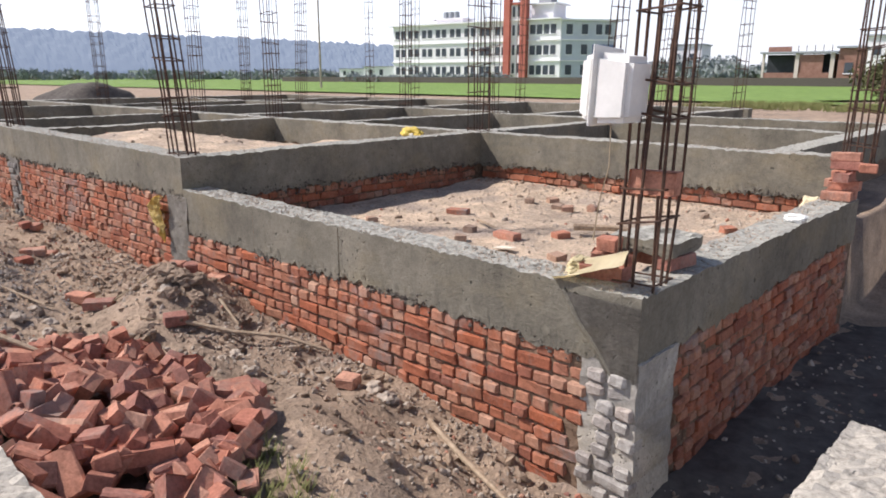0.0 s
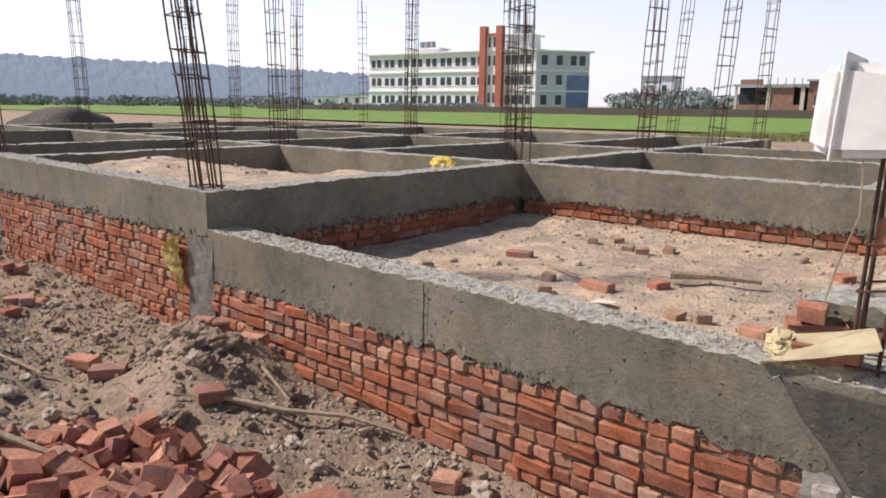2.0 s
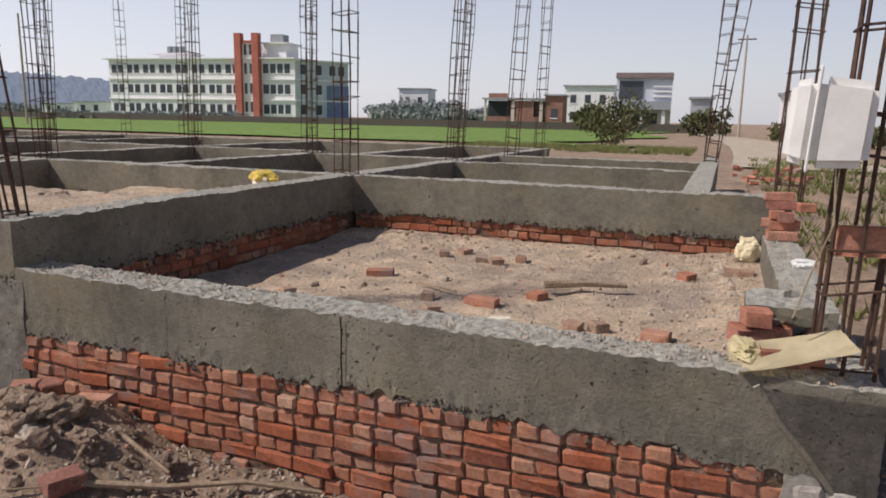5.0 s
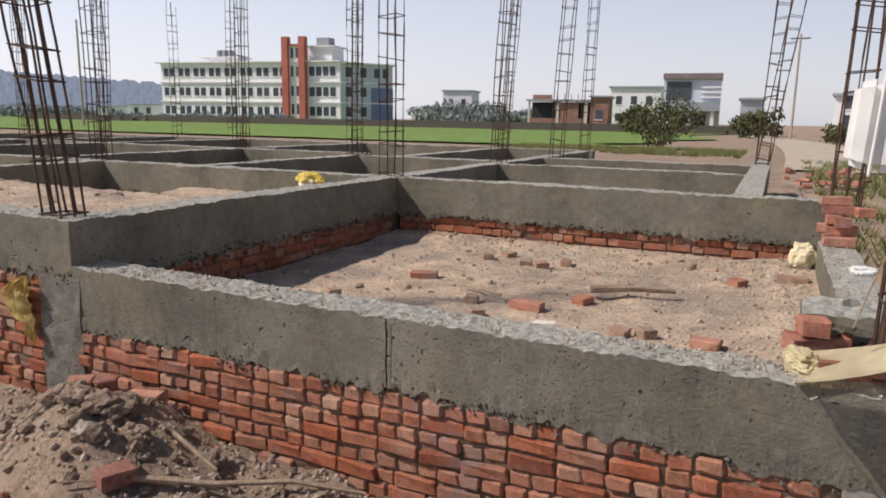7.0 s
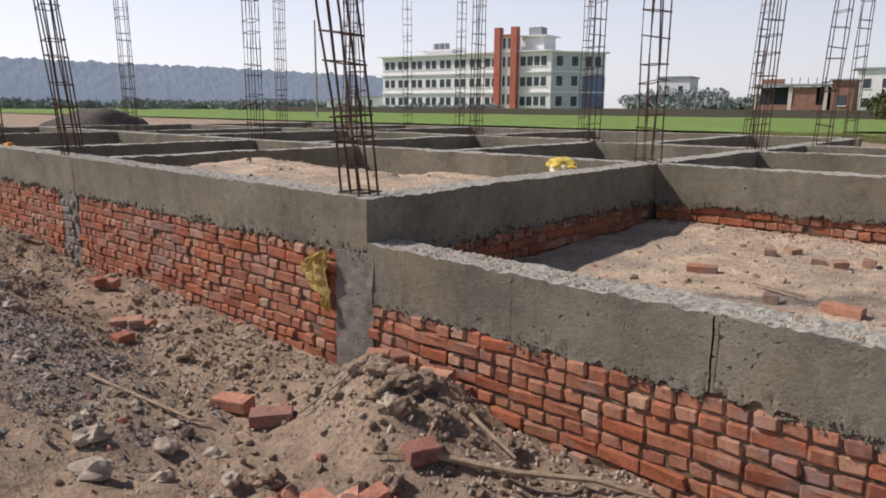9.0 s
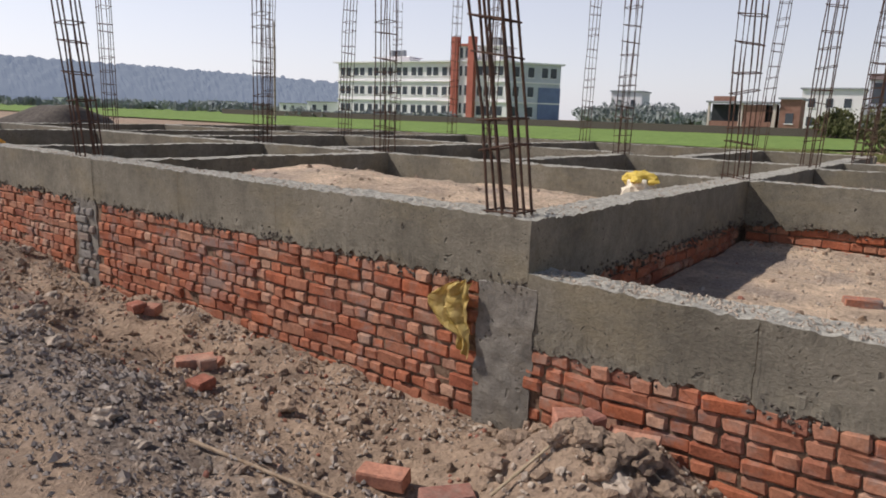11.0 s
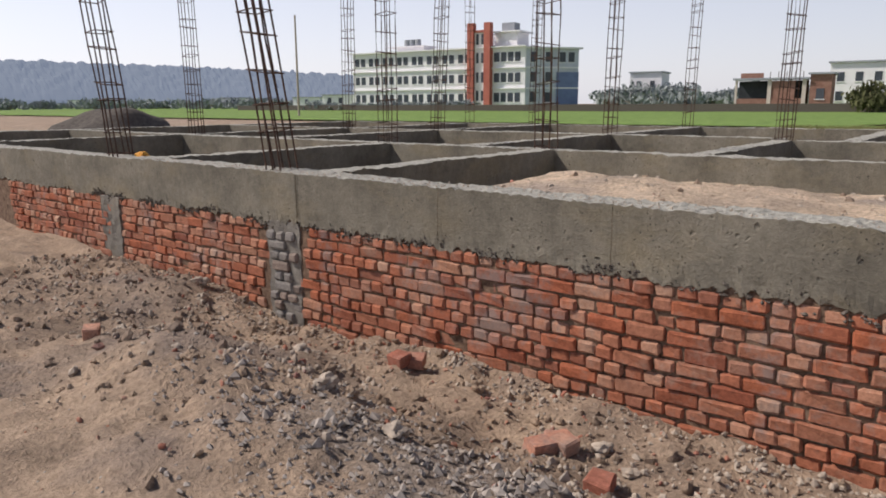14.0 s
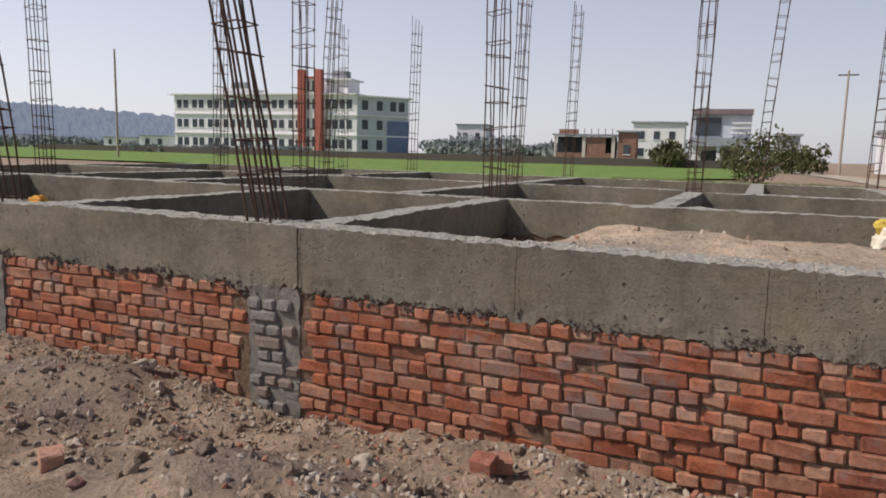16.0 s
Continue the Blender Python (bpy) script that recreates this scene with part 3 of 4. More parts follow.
def school():
    ang = 7.1
    root = tagged(new("school_building"), "three-storey white building with two red pillars beyond the field", "building")
    root.matrix_world = pose(-131.5, 118.2, 0.3, 0, 0, ang) @ Matrix.Diagonal((1.12, 1.12, 1.12, 1))
    block(root, "wall", pose(2.0, 0, 0), (40.3, 14, 11.3), WALL_WHITE)
    for z in (3.75, 7.5):
        block(root, "ledge", pose(1.8, -0.3, z), (40.7, 1, 0.22), WALL_WHITE)
    block(root, "eave", pose(1.0, -0.75, 11.3), (41.6, 15.5, 0.25), WALL_WHITE)
    xs = []
    for k in range(8):
        xs += [3.2 + k * 3.62, 4.75 + k * 3.62]
    window_rows(root, pose(0, 0, 0), xs, (1.35, 5.0, 8.75), 1.1, 1.6)
    window_rows(root, pose(0, 0, 0), [36.4, 37.85, 39.3, 40.75], (1.35, 5.0, 8.75), 1.1, 1.7)
    for x in (30.6, 34.2):
        block(root, "pillar", pose(x, -1.2, 0), (1.3, 1.3, 15.9), WALL_RED, "red painted pillar")
    block(root, "lintel", pose(31.9, -0.9, 14.2), (2.3, 0.8, 0.4), WALL_RED, "red painted lintel")
    block(root, "stair_tower", pose(31.9, -0.5, 0), (2.3, 4, 14.2), WALL_WHITE)
    window_rows(root, pose(0, -0.5, 0), [32.5, 33.6], (1.6, 5.0, 8.6, 12.0), 0.5, 1.9)
    block(root, "roof_room", pose(35.5, 1, 11.55), (4.6, 5, 2.6), WALL_WHITE)
    block(root, "roof_slab", pose(35.2, 0.4, 14.1), (5.7, 6, 0.25), WALL_WHITE)
    block(root, "water_tank", pose(36.4, 2, 14.35), (2.6, 2.4, 1.6), WALL_GREY)
    block(root, "roof_hut", pose(12.2, 2, 11.55), (6.6, 4, 0.9), WALL_WHITE)
    block(root, "hut_slab", pose(9.8, 1.4, 12.45), (9.6, 5, 0.2), WALL_WHITE)
    for k in range(3):
        part("roof_tank", tube([(14.3 + 1.35 * k, 2.6, 12.65), (14.3 + 1.35 * k, 2.6, 13.7), (14.3 + 1.35 * k, 2.6, 13.95)], 0.62, 12, False, 0.9), WALL_GREY, root, "dark grey water tank")
    side = pose(42.3, 0.2, 0, 0, 0, 54 - ang)
    block(root, "side_wing", side @ pose(0.1, 0.1, 0), (10.6, 9, 11.0), WALL_PALE, "pale grey side wing")
    for z in (3.75, 7.5):
        block(root, "side_band", side @ pose(0.2, -0.15, z), (10.4, 0.4, 0.25), WALL_WHITE)
    block(root, "side_eave", side @ pose(-0.3, -0.5, 11.0), (11.6, 9.9, 0.3), WALL_WHITE)
    block(root, "blue_panel", side @ pose(6.2, -0.1, 0.2), (4.5, 0.3, 6.6), WALL_BLUE)
    window_rows(root, side @ pose(0, 0.1, 0), [1.6, 4.6, 7.4, 9.2], (5.0, 8.6), 1.2, 1.8)
    window_rows(root, side @ pose(0, 0.1, 0), [1.6, 4.6], (1.3,), 1.2, 1.8)


school()


def house(x, y, z, turn, w, d, h, mat, label, wins=(), zs=(), parapet=True):
    root = tagged(new("house"), label, "house")
    root.matrix_world = pose(x, y, z, 0, 0, turn)
    block(root, "wall", pose(0, 0, 0), (w, d, h), mat)
    if parapet:
        block(root, "roof", pose(-0.3, -0.4, h), (w + 0.6, d + 0.8, 0.25), WALL_GREY)
    window_rows(root, pose(0, 0, 0), wins, zs, 1.0, 1.4)
    return root


def brick_shell(x, y, z, turn):
    """A roofless brick house in the raw: bays between pillars."""
    root = tagged(new("house"), "unfinished low brown brick house with open bays by the field", "house")
    root.matrix_world = pose(x, y, z, 0, 0, turn)
    # back wall coloured near-black for the shade inside the open bays
    block(root, "back_wall", pose(0, 3.0, 0), (9.2, 0.3, 4.0), DARK)
    block(root, "foot_wall", pose(0, 0, 0), (9.2, 0.3, 1.5), WALL_BRICK)
    for k, w in ((0, 0.3), (4.3, 0.5), (8.7, 0.5)):
        block(root, "pillar", pose(k, -0.05, 0), (w, 0.4, 4.1), WALL_BEIGE, "pale concrete pillar")
    block(root, "infill", pose(4.8, 0.1, 1.5), (3.0, 0.3, 2.4), WALL_BRICK)
    block(root, "side_wall", pose(8.9, 0.3, 0), (0.3, 3.0, 4.0), WALL_BRICK)
    block(root, "roof_slab", pose(-0.3, -0.4, 4.1), (9.9, 4.2, 0.25), WALL_GREY)
    block(root, "roof_parapet", pose(0.6, 0.4, 4.35), (3.0, 0.3, 0.7), WALL_BRICK)
    for k in range(5):
        part("starter_bar", tube([(4.5 + k * 1.05, 0.4, 4.3), (4.5 + k * 1.05, 0.4, 5.2)], 0.05, 5), STEEL, root)


def villa(x, y, z, turn):
    root = tagged(new("house"), "modern grey two-storey house with glazed upper floor", "house")
    root.matrix_world = pose(x, y, z, 0, 0, turn)
    block(root, "ground_floor", pose(0.6, 1.2, 0), (7.2, 7, 3.0), WALL_BEIGE)
    # near-black panels on solid wall, painted as shaded openings
    block(root, "opening", pose(4.4, 1.1, 0.1), (1.6, 0.3, 2.4), DARK)
    block(root, "opening", pose(1.4, 1.1, 0.9), (2.2, 0.3, 1.5), DARK)
    for k in (0.2, 3.4, 6.6):
        block(root, "porch_post", pose(k, -0.2, 0), (0.5, 0.5, 3.0), WALL_WHITE)
    block(root, "porch_slab", pose(-0.2, -0.6, 3.0), (8.0, 9, 1.2), WALL_GREY, "grey banded porch slab")
    block(root, "upper_floor", pose(0.0, 1.0, 4.2), (7.8, 7, 3.3), WALL_PALE)
    block(root, "glazing", pose(0.4, 0.85, 4.5), (3.4, 0.25, 2.6), GLASS, "dark tinted glazing")
    for k in range(3):
        block(root, "louvre", pose(5.2, 0.6, 4.8 + 0.7 * k), (2.6, 0.5, 0.25), WALL_WHITE)
    block(root, "parapet", pose(-0.1, 0.3, 7.5), (8.0, 8, 0.75), WALL_MAROON, "dull maroon parapet band")


brick_shell(-36.4, 104, 0.5, 6)
house(-26.8, 105, 0.5, 6, 2.6, 6, 4.7, WALL_BRICK, "narrow brown brick house with flat roof", (1.3,), (1.4,))
house(-27.6, 122, 0.5, 4, 8.5, 8, 6.9, WALL_WHITE, "white two-storey house with flat roof", (1.5, 4, 6.5), (1.2, 4.1))
villa(-16.2, 104, 0.3, 4)
house(-5.2, 95, 0.3, 4, 2.6, 5, 4.3, WALL_GREY, "dark grey gate block beside the road", (), ())
house(4.5, 84, 0.3, -5, 6.5, 7, 4.4, WALL_WHITE, "white two-storey house beside the track", (1.5, 4.5), (1.0, 3.0))
house(-73, 150, 0.5, 10, 7, 8, 7.6, WALL_WHITE, "pale house beside the large building", (2, 5), (1.4, 4.4))
for hx, hy, hw in ((-190, 150, 10), (-215, 140, 7), (-250, 165, 14), (-330, 140, 10), (-140, 118, 9)):
    house(hx, hy, 0.5, 20, hw, 6, 3.2, WALL_WHITE, "small distant white house below the hill", (2, 5), (1.2,))
tagged(part("wall_boundary", box((-150, 100, 0), (-5, 100.3, 1.3)), DIRT), "long low dark boundary wall behind the field", "wall", kind="structure")


# ---- hills and trees far off ----
def ridge(name, a0, a1, radius, heights, mat, bumps, label):
    bm = bmesh.new()
    n = int((a1 - a0) * 6)
    hs = np.interp(np.linspace(0, 1, n + 1), np.linspace(0, 1, len(heights)), heights)

    def f(u, v):
        a = radians(a0 + (a1 - a0) * u)
        h = radius * math.tan(radians(float(hs[round(u * n)])))
        r = radius + v * radius * 0.12
        q = Vector((u * n * 0.35, v * 9, radius))
        z = h * (v ** 0.7) + bumps * (noise.noise(q) + 0.7 * noise.noise(q * 2.7) + 0.5 * noise.noise(q * 6.1)) * min(1, v * 3)
        return Vector((-r * math.sin(a), r * math.cos(a), z - 1))
    rough_grid(bm, n, 12, f)
    tagged(part(name, bm, mat, None, label), category="hill", kind="structure")


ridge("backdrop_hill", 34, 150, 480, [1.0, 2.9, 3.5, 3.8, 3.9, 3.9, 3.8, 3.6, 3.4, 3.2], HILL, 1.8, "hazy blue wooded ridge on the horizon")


def crown(bm, rnd, centre, size, count, leaf):
    for _ in range(count):
        d = Vector((rnd.gauss(0, 1), rnd.gauss(0, 1), rnd.gauss(0, 1))).normalized()
        k = rnd.uniform(0.45, 1.0)
        k *= 1 + 0.6 * noise.noise(d * 2.6 + Vector(centre))
        p = Vector(centre) + Vector((d.x * size[0], d.y * size[1], d.z * size[2])) * k
        e = Euler((rnd.uniform(0, 6), rnd.uniform(0, 6), rnd.uniform(0, 6))).to_matrix()
        s = leaf * rnd.uniform(0.6, 1.4)
        v = [bm.verts.new(p + e @ Vector(c) * s) for c in ((-1, 0, 0), (0, -0.45, 0.1), (1, 0, 0), (0, 0.45, 0.1))]
        bm.faces.new(v)


def tree(name, x, y, z, height, spread, mat, count, leaf, seed, label, stems=1):
    rnd = random.Random(seed)
    root = tagged(new(name), label, "tree" if name == "tree" else "bush")
    root.matrix_world = pose(x, y, z, 0, 0, seed * 40)
    bm = bmesh.new()
    cr = bmesh.new()
    for s in range(stems):
        a = s * 2.4 + seed
        tip = Vector((math.cos(a) * spread * 0.4, math.sin(a) * spread * 0.4, height * 0.3)) if stems > 1 else Vector((0.1, 0, height * 0.55))
        put_tube(bm, [(0, 0, -0.1), tip * 0.5 + Vector((0.05, 0, 0)), tip], height * 0.025, 6, False, 0.5)
        for k in range(4):
            b = a + k * 1.6
            end = tip + Vector((math.cos(b) * spread * 0.45, math.sin(b) * spread * 0.45, height * rnd.uniform(-0.1, 0.42)))
            put_tube(bm, [tip * 0.8, end], height * 0.011, 5, False, 0.4)
            crown(cr, rnd, end, (spread * 0.4, spread * 0.4, height * 0.24), count // (stems * 4), leaf)
    part("trunk", bm, WOOD, root)
    part("crown", cr, mat, root)


tree("bush", -6.7, 39.4, 0.1, 3.3, 2.0, LEAF, 1900, 0.12, 3, "large round-leaved bush at the field's edge", 5)
tree("bush", -2.6, 80, 0.1, 3.4, 2.6, LEAF, 900, 0.3, 5, "dark bush beside the dirt track", 4)
tree("bush", 4.6, 60, 0.1, 1.8, 2.2, LEAF, 900, 0.2, 6, "low green bush beside the dirt track", 4)
tree("bush", 7.5, 50, 0.1, 1.6, 2.4, LEAF, 900, 0.2, 7, "low green bush beside the dirt track", 4)
tree("tree", -18.4, 97, 0.1, 4.4, 2.6, LEAF, 1500, 0.3, 9, "dense dark green tree in front of the houses", 3)
rnd = random.Random(11)
for k in range(30):
    a = radians(rnd.uniform(8, 27))
    r = rnd.uniform(140, 190)
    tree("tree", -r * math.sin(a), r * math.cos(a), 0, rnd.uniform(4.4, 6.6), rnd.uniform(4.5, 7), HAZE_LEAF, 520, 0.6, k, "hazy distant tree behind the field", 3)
for k in range(14):
    x = -84 - k * 3.1 + rnd.uniform(-1, 1)
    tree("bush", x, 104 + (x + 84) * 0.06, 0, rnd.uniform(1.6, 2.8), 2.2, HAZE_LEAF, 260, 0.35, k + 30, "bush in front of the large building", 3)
for k in range(44):
    a = radians(rnd.uniform(50, 84))
    r = rnd.uniform(240, 300)
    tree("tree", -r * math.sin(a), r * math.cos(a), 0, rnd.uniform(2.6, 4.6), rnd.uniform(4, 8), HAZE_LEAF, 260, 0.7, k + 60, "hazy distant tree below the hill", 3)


# ---- poles ----
def pole(x, y, h, label, arm=True):
    root = tagged(new("utility_pole"), label, "utility pole")
    root.matrix_world = pose(x, y, 0)
    part("shaft", tube([(0, 0, -0.2), (0, 0, h)], 0.13, 8, False, 0.7), STONE, root)
    if arm:
        part("crossarm", box((-0.9, -0.06, h - 0.5), (0.9, 0.06, h - 0.38)), STEEL, root)


pole(0.5, 78, 10.5, "tall slender grey electricity pole beside the track")
pole(-67, 49, 11.0, "thin dark pole standing in the green field", False)


# ---- things on and round the walls ----
def shell(x0, x1, half0, half1, z0, z1, draft, mat_bevel=0.03):
    """Half of a moulded tank from x0 (flange side) to x1, tapering in plan and height."""
    bm = bmesh.new()
    v = [bm.verts.new(c) for c in ((x0, -half0, z0), (x0, half0, z0), (x0, half0, z1), (x0, -half0, z1), (x1, -half1, z0 + draft), (x1, half1, z0 + draft), (x1, half1, z1 - draft), (x1, -half1, z1 - draft))]
    for f in ((0, 1, 2, 3), (7, 6, 5, 4), (0, 4, 5, 1), (1, 5, 6, 2), (2, 6, 7, 3), (3, 7, 4, 0)):
        bm.faces.new([v[i] for i in f])
    bmesh.ops.recalc_face_normals(bm, faces=bm.faces[:])
    bmesh.ops.bevel(bm, geom=bm.edges[:], offset=mat_bevel, segments=2, affect="EDGES")
    return bm


def canister():
    root = tagged(new("plastic_canister"), "white moulded plastic canister hanging on the corner rebar cage", "canister")
    root.matrix_world = pose(-0.285, 0.12, 1.385, 0, 3, -5) @ Matrix.Diagonal((0.84, 0.8, 0.92, 1))
    part("body", shell(-0.045, 0.17, 0.13, 0.115, 0.0, 0.345, 0.018), WHITE_PLASTIC, root)
    part("shoulder", shell(-0.055, -0.15, 0.126, 0.112, 0.004, 0.34, 0.022, 0.024), WHITE_PLASTIC, root)
    flange = box((-0.056, -0.142, -0.014), (-0.044, 0.142, 0.36), 0.004)
    for v in flange.verts:
        if v.co.z > 0.3 and v.co.y < 0:
            v.co.z += 0.02
    part("seam", flange, WHITE_PLASTIC, root)
    part("rope", tube([(0.06, -0.08, 0.02), (0.09, -0.1, -0.2), (0.04, -0.09, -0.4), (0.0, -0.05, -0.6)], 0.004, 5), ROPE, root)


canister()


def brick_mesh(length, width, height, mat, seed, frog=False, bevel=0.006):
    rnd2 = random.Random(seed)
    bm = box((-length / 2, -width / 2, -height / 2), (length / 2, width / 2, height / 2))
    if frog:
        bm.faces.ensure_lookup_table()
        f = max(bm.faces, key=lambda q: q.calc_center_median().z)
        bmesh.ops.inset_individual(bm, faces=[f], thickness=0.026)
        for v in f.verts:
            v.co.z -= 0.012
    else:
        bmesh.ops.bevel(bm, geom=bm.edges[:], offset=bevel, segments=1, affect="EDGES")
    for v in bm.verts:
        v.co += Vector((rnd2.uniform(-1, 1), rnd2.uniform(-1, 1), rnd2.uniform(-1, 1))) * 0.005
    return mesh_of(bm, mat)


DUSTY = make_brick("dusty_brick", [(0.4, 0.24, 0.17), (0.44, 0.3, 0.22), (0.45, 0.19, 0.12), (0.38, 0.27, 0.2)], 0.9)
DUSTY_SET = [brick_mesh(l, 0.105, 0.07, DUSTY, 60 + i) for i, l in enumerate((0.22, 0.21, 0.22, 0.215, 0.22, 0.11, 0.13, 0.16, 0.09))]
LOOSE_SET = [brick_mesh(0.225, 0.108, 0.07, LOOSE, s, s % 3 == 0) for s in range(5)] + [brick_mesh(l, 0.105, 0.07, LOOSE, 20 + i) for i, l in enumerate((0.11, 0.13, 0.16, 0.09))]


def brick_pile():
    rnd2 = random.Random(4)
    made = 0
    while made < 290:
        u, v = rnd2.uniform(-1, 1), rnd2.uniform(-1, 1)
        d = u * u + v * v
        if d > 1:
            continue
        x, y = -2.15 + 1.3 * u - 0.25 * v, -1.72 + 0.82 * v
        h = 0.2 * (1 - d) ** 0.7
        z = ground_height(x, y) + 0.02 + h * rnd2.uniform(0.55, 1.0)
        b = new("loose_brick", LOOSE_SET[rnd2.randrange(5) if rnd2.random() < 0.42 else rnd2.randrange(5, 9)])
        b.matrix_world = pose(x, y, z, rnd2.gauss(0, 32), rnd2.gauss(0, 32), rnd2.uniform(0, 360))
        tagged(b, "broken red brick thrown on a heap", "brick", "bricks in the heap")
        made += 1


brick_pile()


def loose(x, y, z, turn, kind=0, tilt=0, label="loose red brick lying on bare soil"):
    b = new("loose_brick", (DUSTY_SET if "room's" in label and kind not in (1, 7) else LOOSE_SET)[kind])
    b.matrix_world = pose(x, y, z, tilt, 0, turn)
    return tagged(b, label, "brick", "scattered bricks")


# ---- clutter ----
def on_soil(x, y, lift=0.03):
    return ground_height(x, y) + lift


for x, y, turn, kind in ((-3.08, 2.18, 20, 0), (-2.79, 3.36, 60, 5), (-2.53, 3.07, 110, 6), (-2.36, 2.99, 30, 5), (-3.38, 1.33, 60, 8), (-2.03, 1.61, -5, 1), (-1.74, 1.95, 70, 6), (-1.36, 1.34, 80, 5),
                         (-1.22, 1.4, 40, 8), (-0.88, 1.31, -10, 7), (-2.42, 1.6, 15, 8), (-2.27, 1.31, 40, 8), (-0.42, 3.2, 0, 2), (-0.8, 3.05, 50, 5), (-2.2, 3.2, 10, 8), (-2.9, 3.1, 30, 8)):
    loose(x, y, on_soil(x, y), turn, kind, 0, "loose red brick lying on the room's bare soil")
for x, y, turn, kind in ((-6.26, -0.51, 30, 5), (-4.13, -0.85, 50, 1), (-3.87, -0.32, 40, 6), (-3.64, -0.12, 15, 0), (-3.2, -0.68, 70, 7), (-7.4, -0.38, 0, 5), (-6.2, -0.68, 60, 2), (-5.86, -0.86, 100, 6), (-7.35, -0.29, 30, 5),
                         (-8.87, -1.5, 60, 8), (-4.47, -0.87, 20, 2), (-3.96, -0.1, 10, 3), (-3.8, -0.25, 80, 5), (-1.75, -0.3, 20, 6), (-6.15, -0.64, 80, 5)):
    loose(x, y, on_soil(x, y, 0.035), turn, kind, 6, "loose red brick lying in the dirt beside the wall")
loose(-0.18, 3.46, on_soil(-0.25, 3.46, 0.1), 0, 1, 0, "red brick leaning by the side wall").rotation_euler = (radians(80), 0, radians(80))


def rock(x, y, z, r, seed, mat=STONE, label="pale grey rubble stone on dusty soil"):
    bm = lump(seed, r, r * 0.75, r * 0.6, 0.6, 3)
    for v in bm.verts:
        v.co *= 1 + 0.12 * noise.noise(v.co * (5 / r) * 0.4 + Vector((seed, 0, 0)))
    ob = part("stone", bm, mat, None, label)
    ob.matrix_world = pose(x, y, z, 0, 0, seed * 57)
    tagged(ob, category="stone", group="rubble stones")


for k, (x, y, r) in enumerate(((-4.0, -1.81, 0.08), (-4.4, -1.66, 0.07), (-2.59, -0.58, 0.05), (-4.02, -1.24, 0.06), (-3.9, -1.56, 0.05), (-4.61, -1.65, 0.05), (-4.47, -1.21, 0.05), (-7.15, -1.18, 0.06), (-3.7, -1.35, 0.05), (-4.2, -1.4, 0.06),
                                (-2.3, -0.62, 0.05), (-1.6, -0.22, 0.07), (-1.45, -0.25, 0.06), (-5.4, -1.1, 0.05), (-6.6, -1.3, 0.06), (-7.8, -0.8, 0.06), (-9.77, -0.2, 0.07), (-9.5, -0.35, 0.06), (-0.55, 3.3, 0.07), (-0.9, 3.2, 0.06), (-0.5, 2.9, 0.05), (-3.5, -0.6, 0.07))):
    rock(x, y, on_soil(x, y, r * 0.3), r, k + 1)


rl = random.Random(77)
for k in range(34):
    a, d = rl.uniform(0, 6.3), abs(rl.gauss(0, 0.38))
    x, y = -3.62 + d * 1.2 * math.cos(a), min(-0.12, -0.48 + d * 0.8 * math.sin(a))
    r = rl.uniform(0.03, 0.085)
    rock(x, y, on_soil(x, y, r * 0.2), r, k + 100, SOIL, "brown earth lump on the heap beside the wall")
for k in range(40):
    x, y = rl.uniform(-9.5, -4.4), -0.4 - abs(rl.gauss(0, 0.7))
    r = rl.uniform(0.02, 0.055)
    rock(x, y, on_soil(x, y, r * 0.25), r, k + 150, SOIL if k % 3 else STONE, "dusty clod of rubble on the slope")


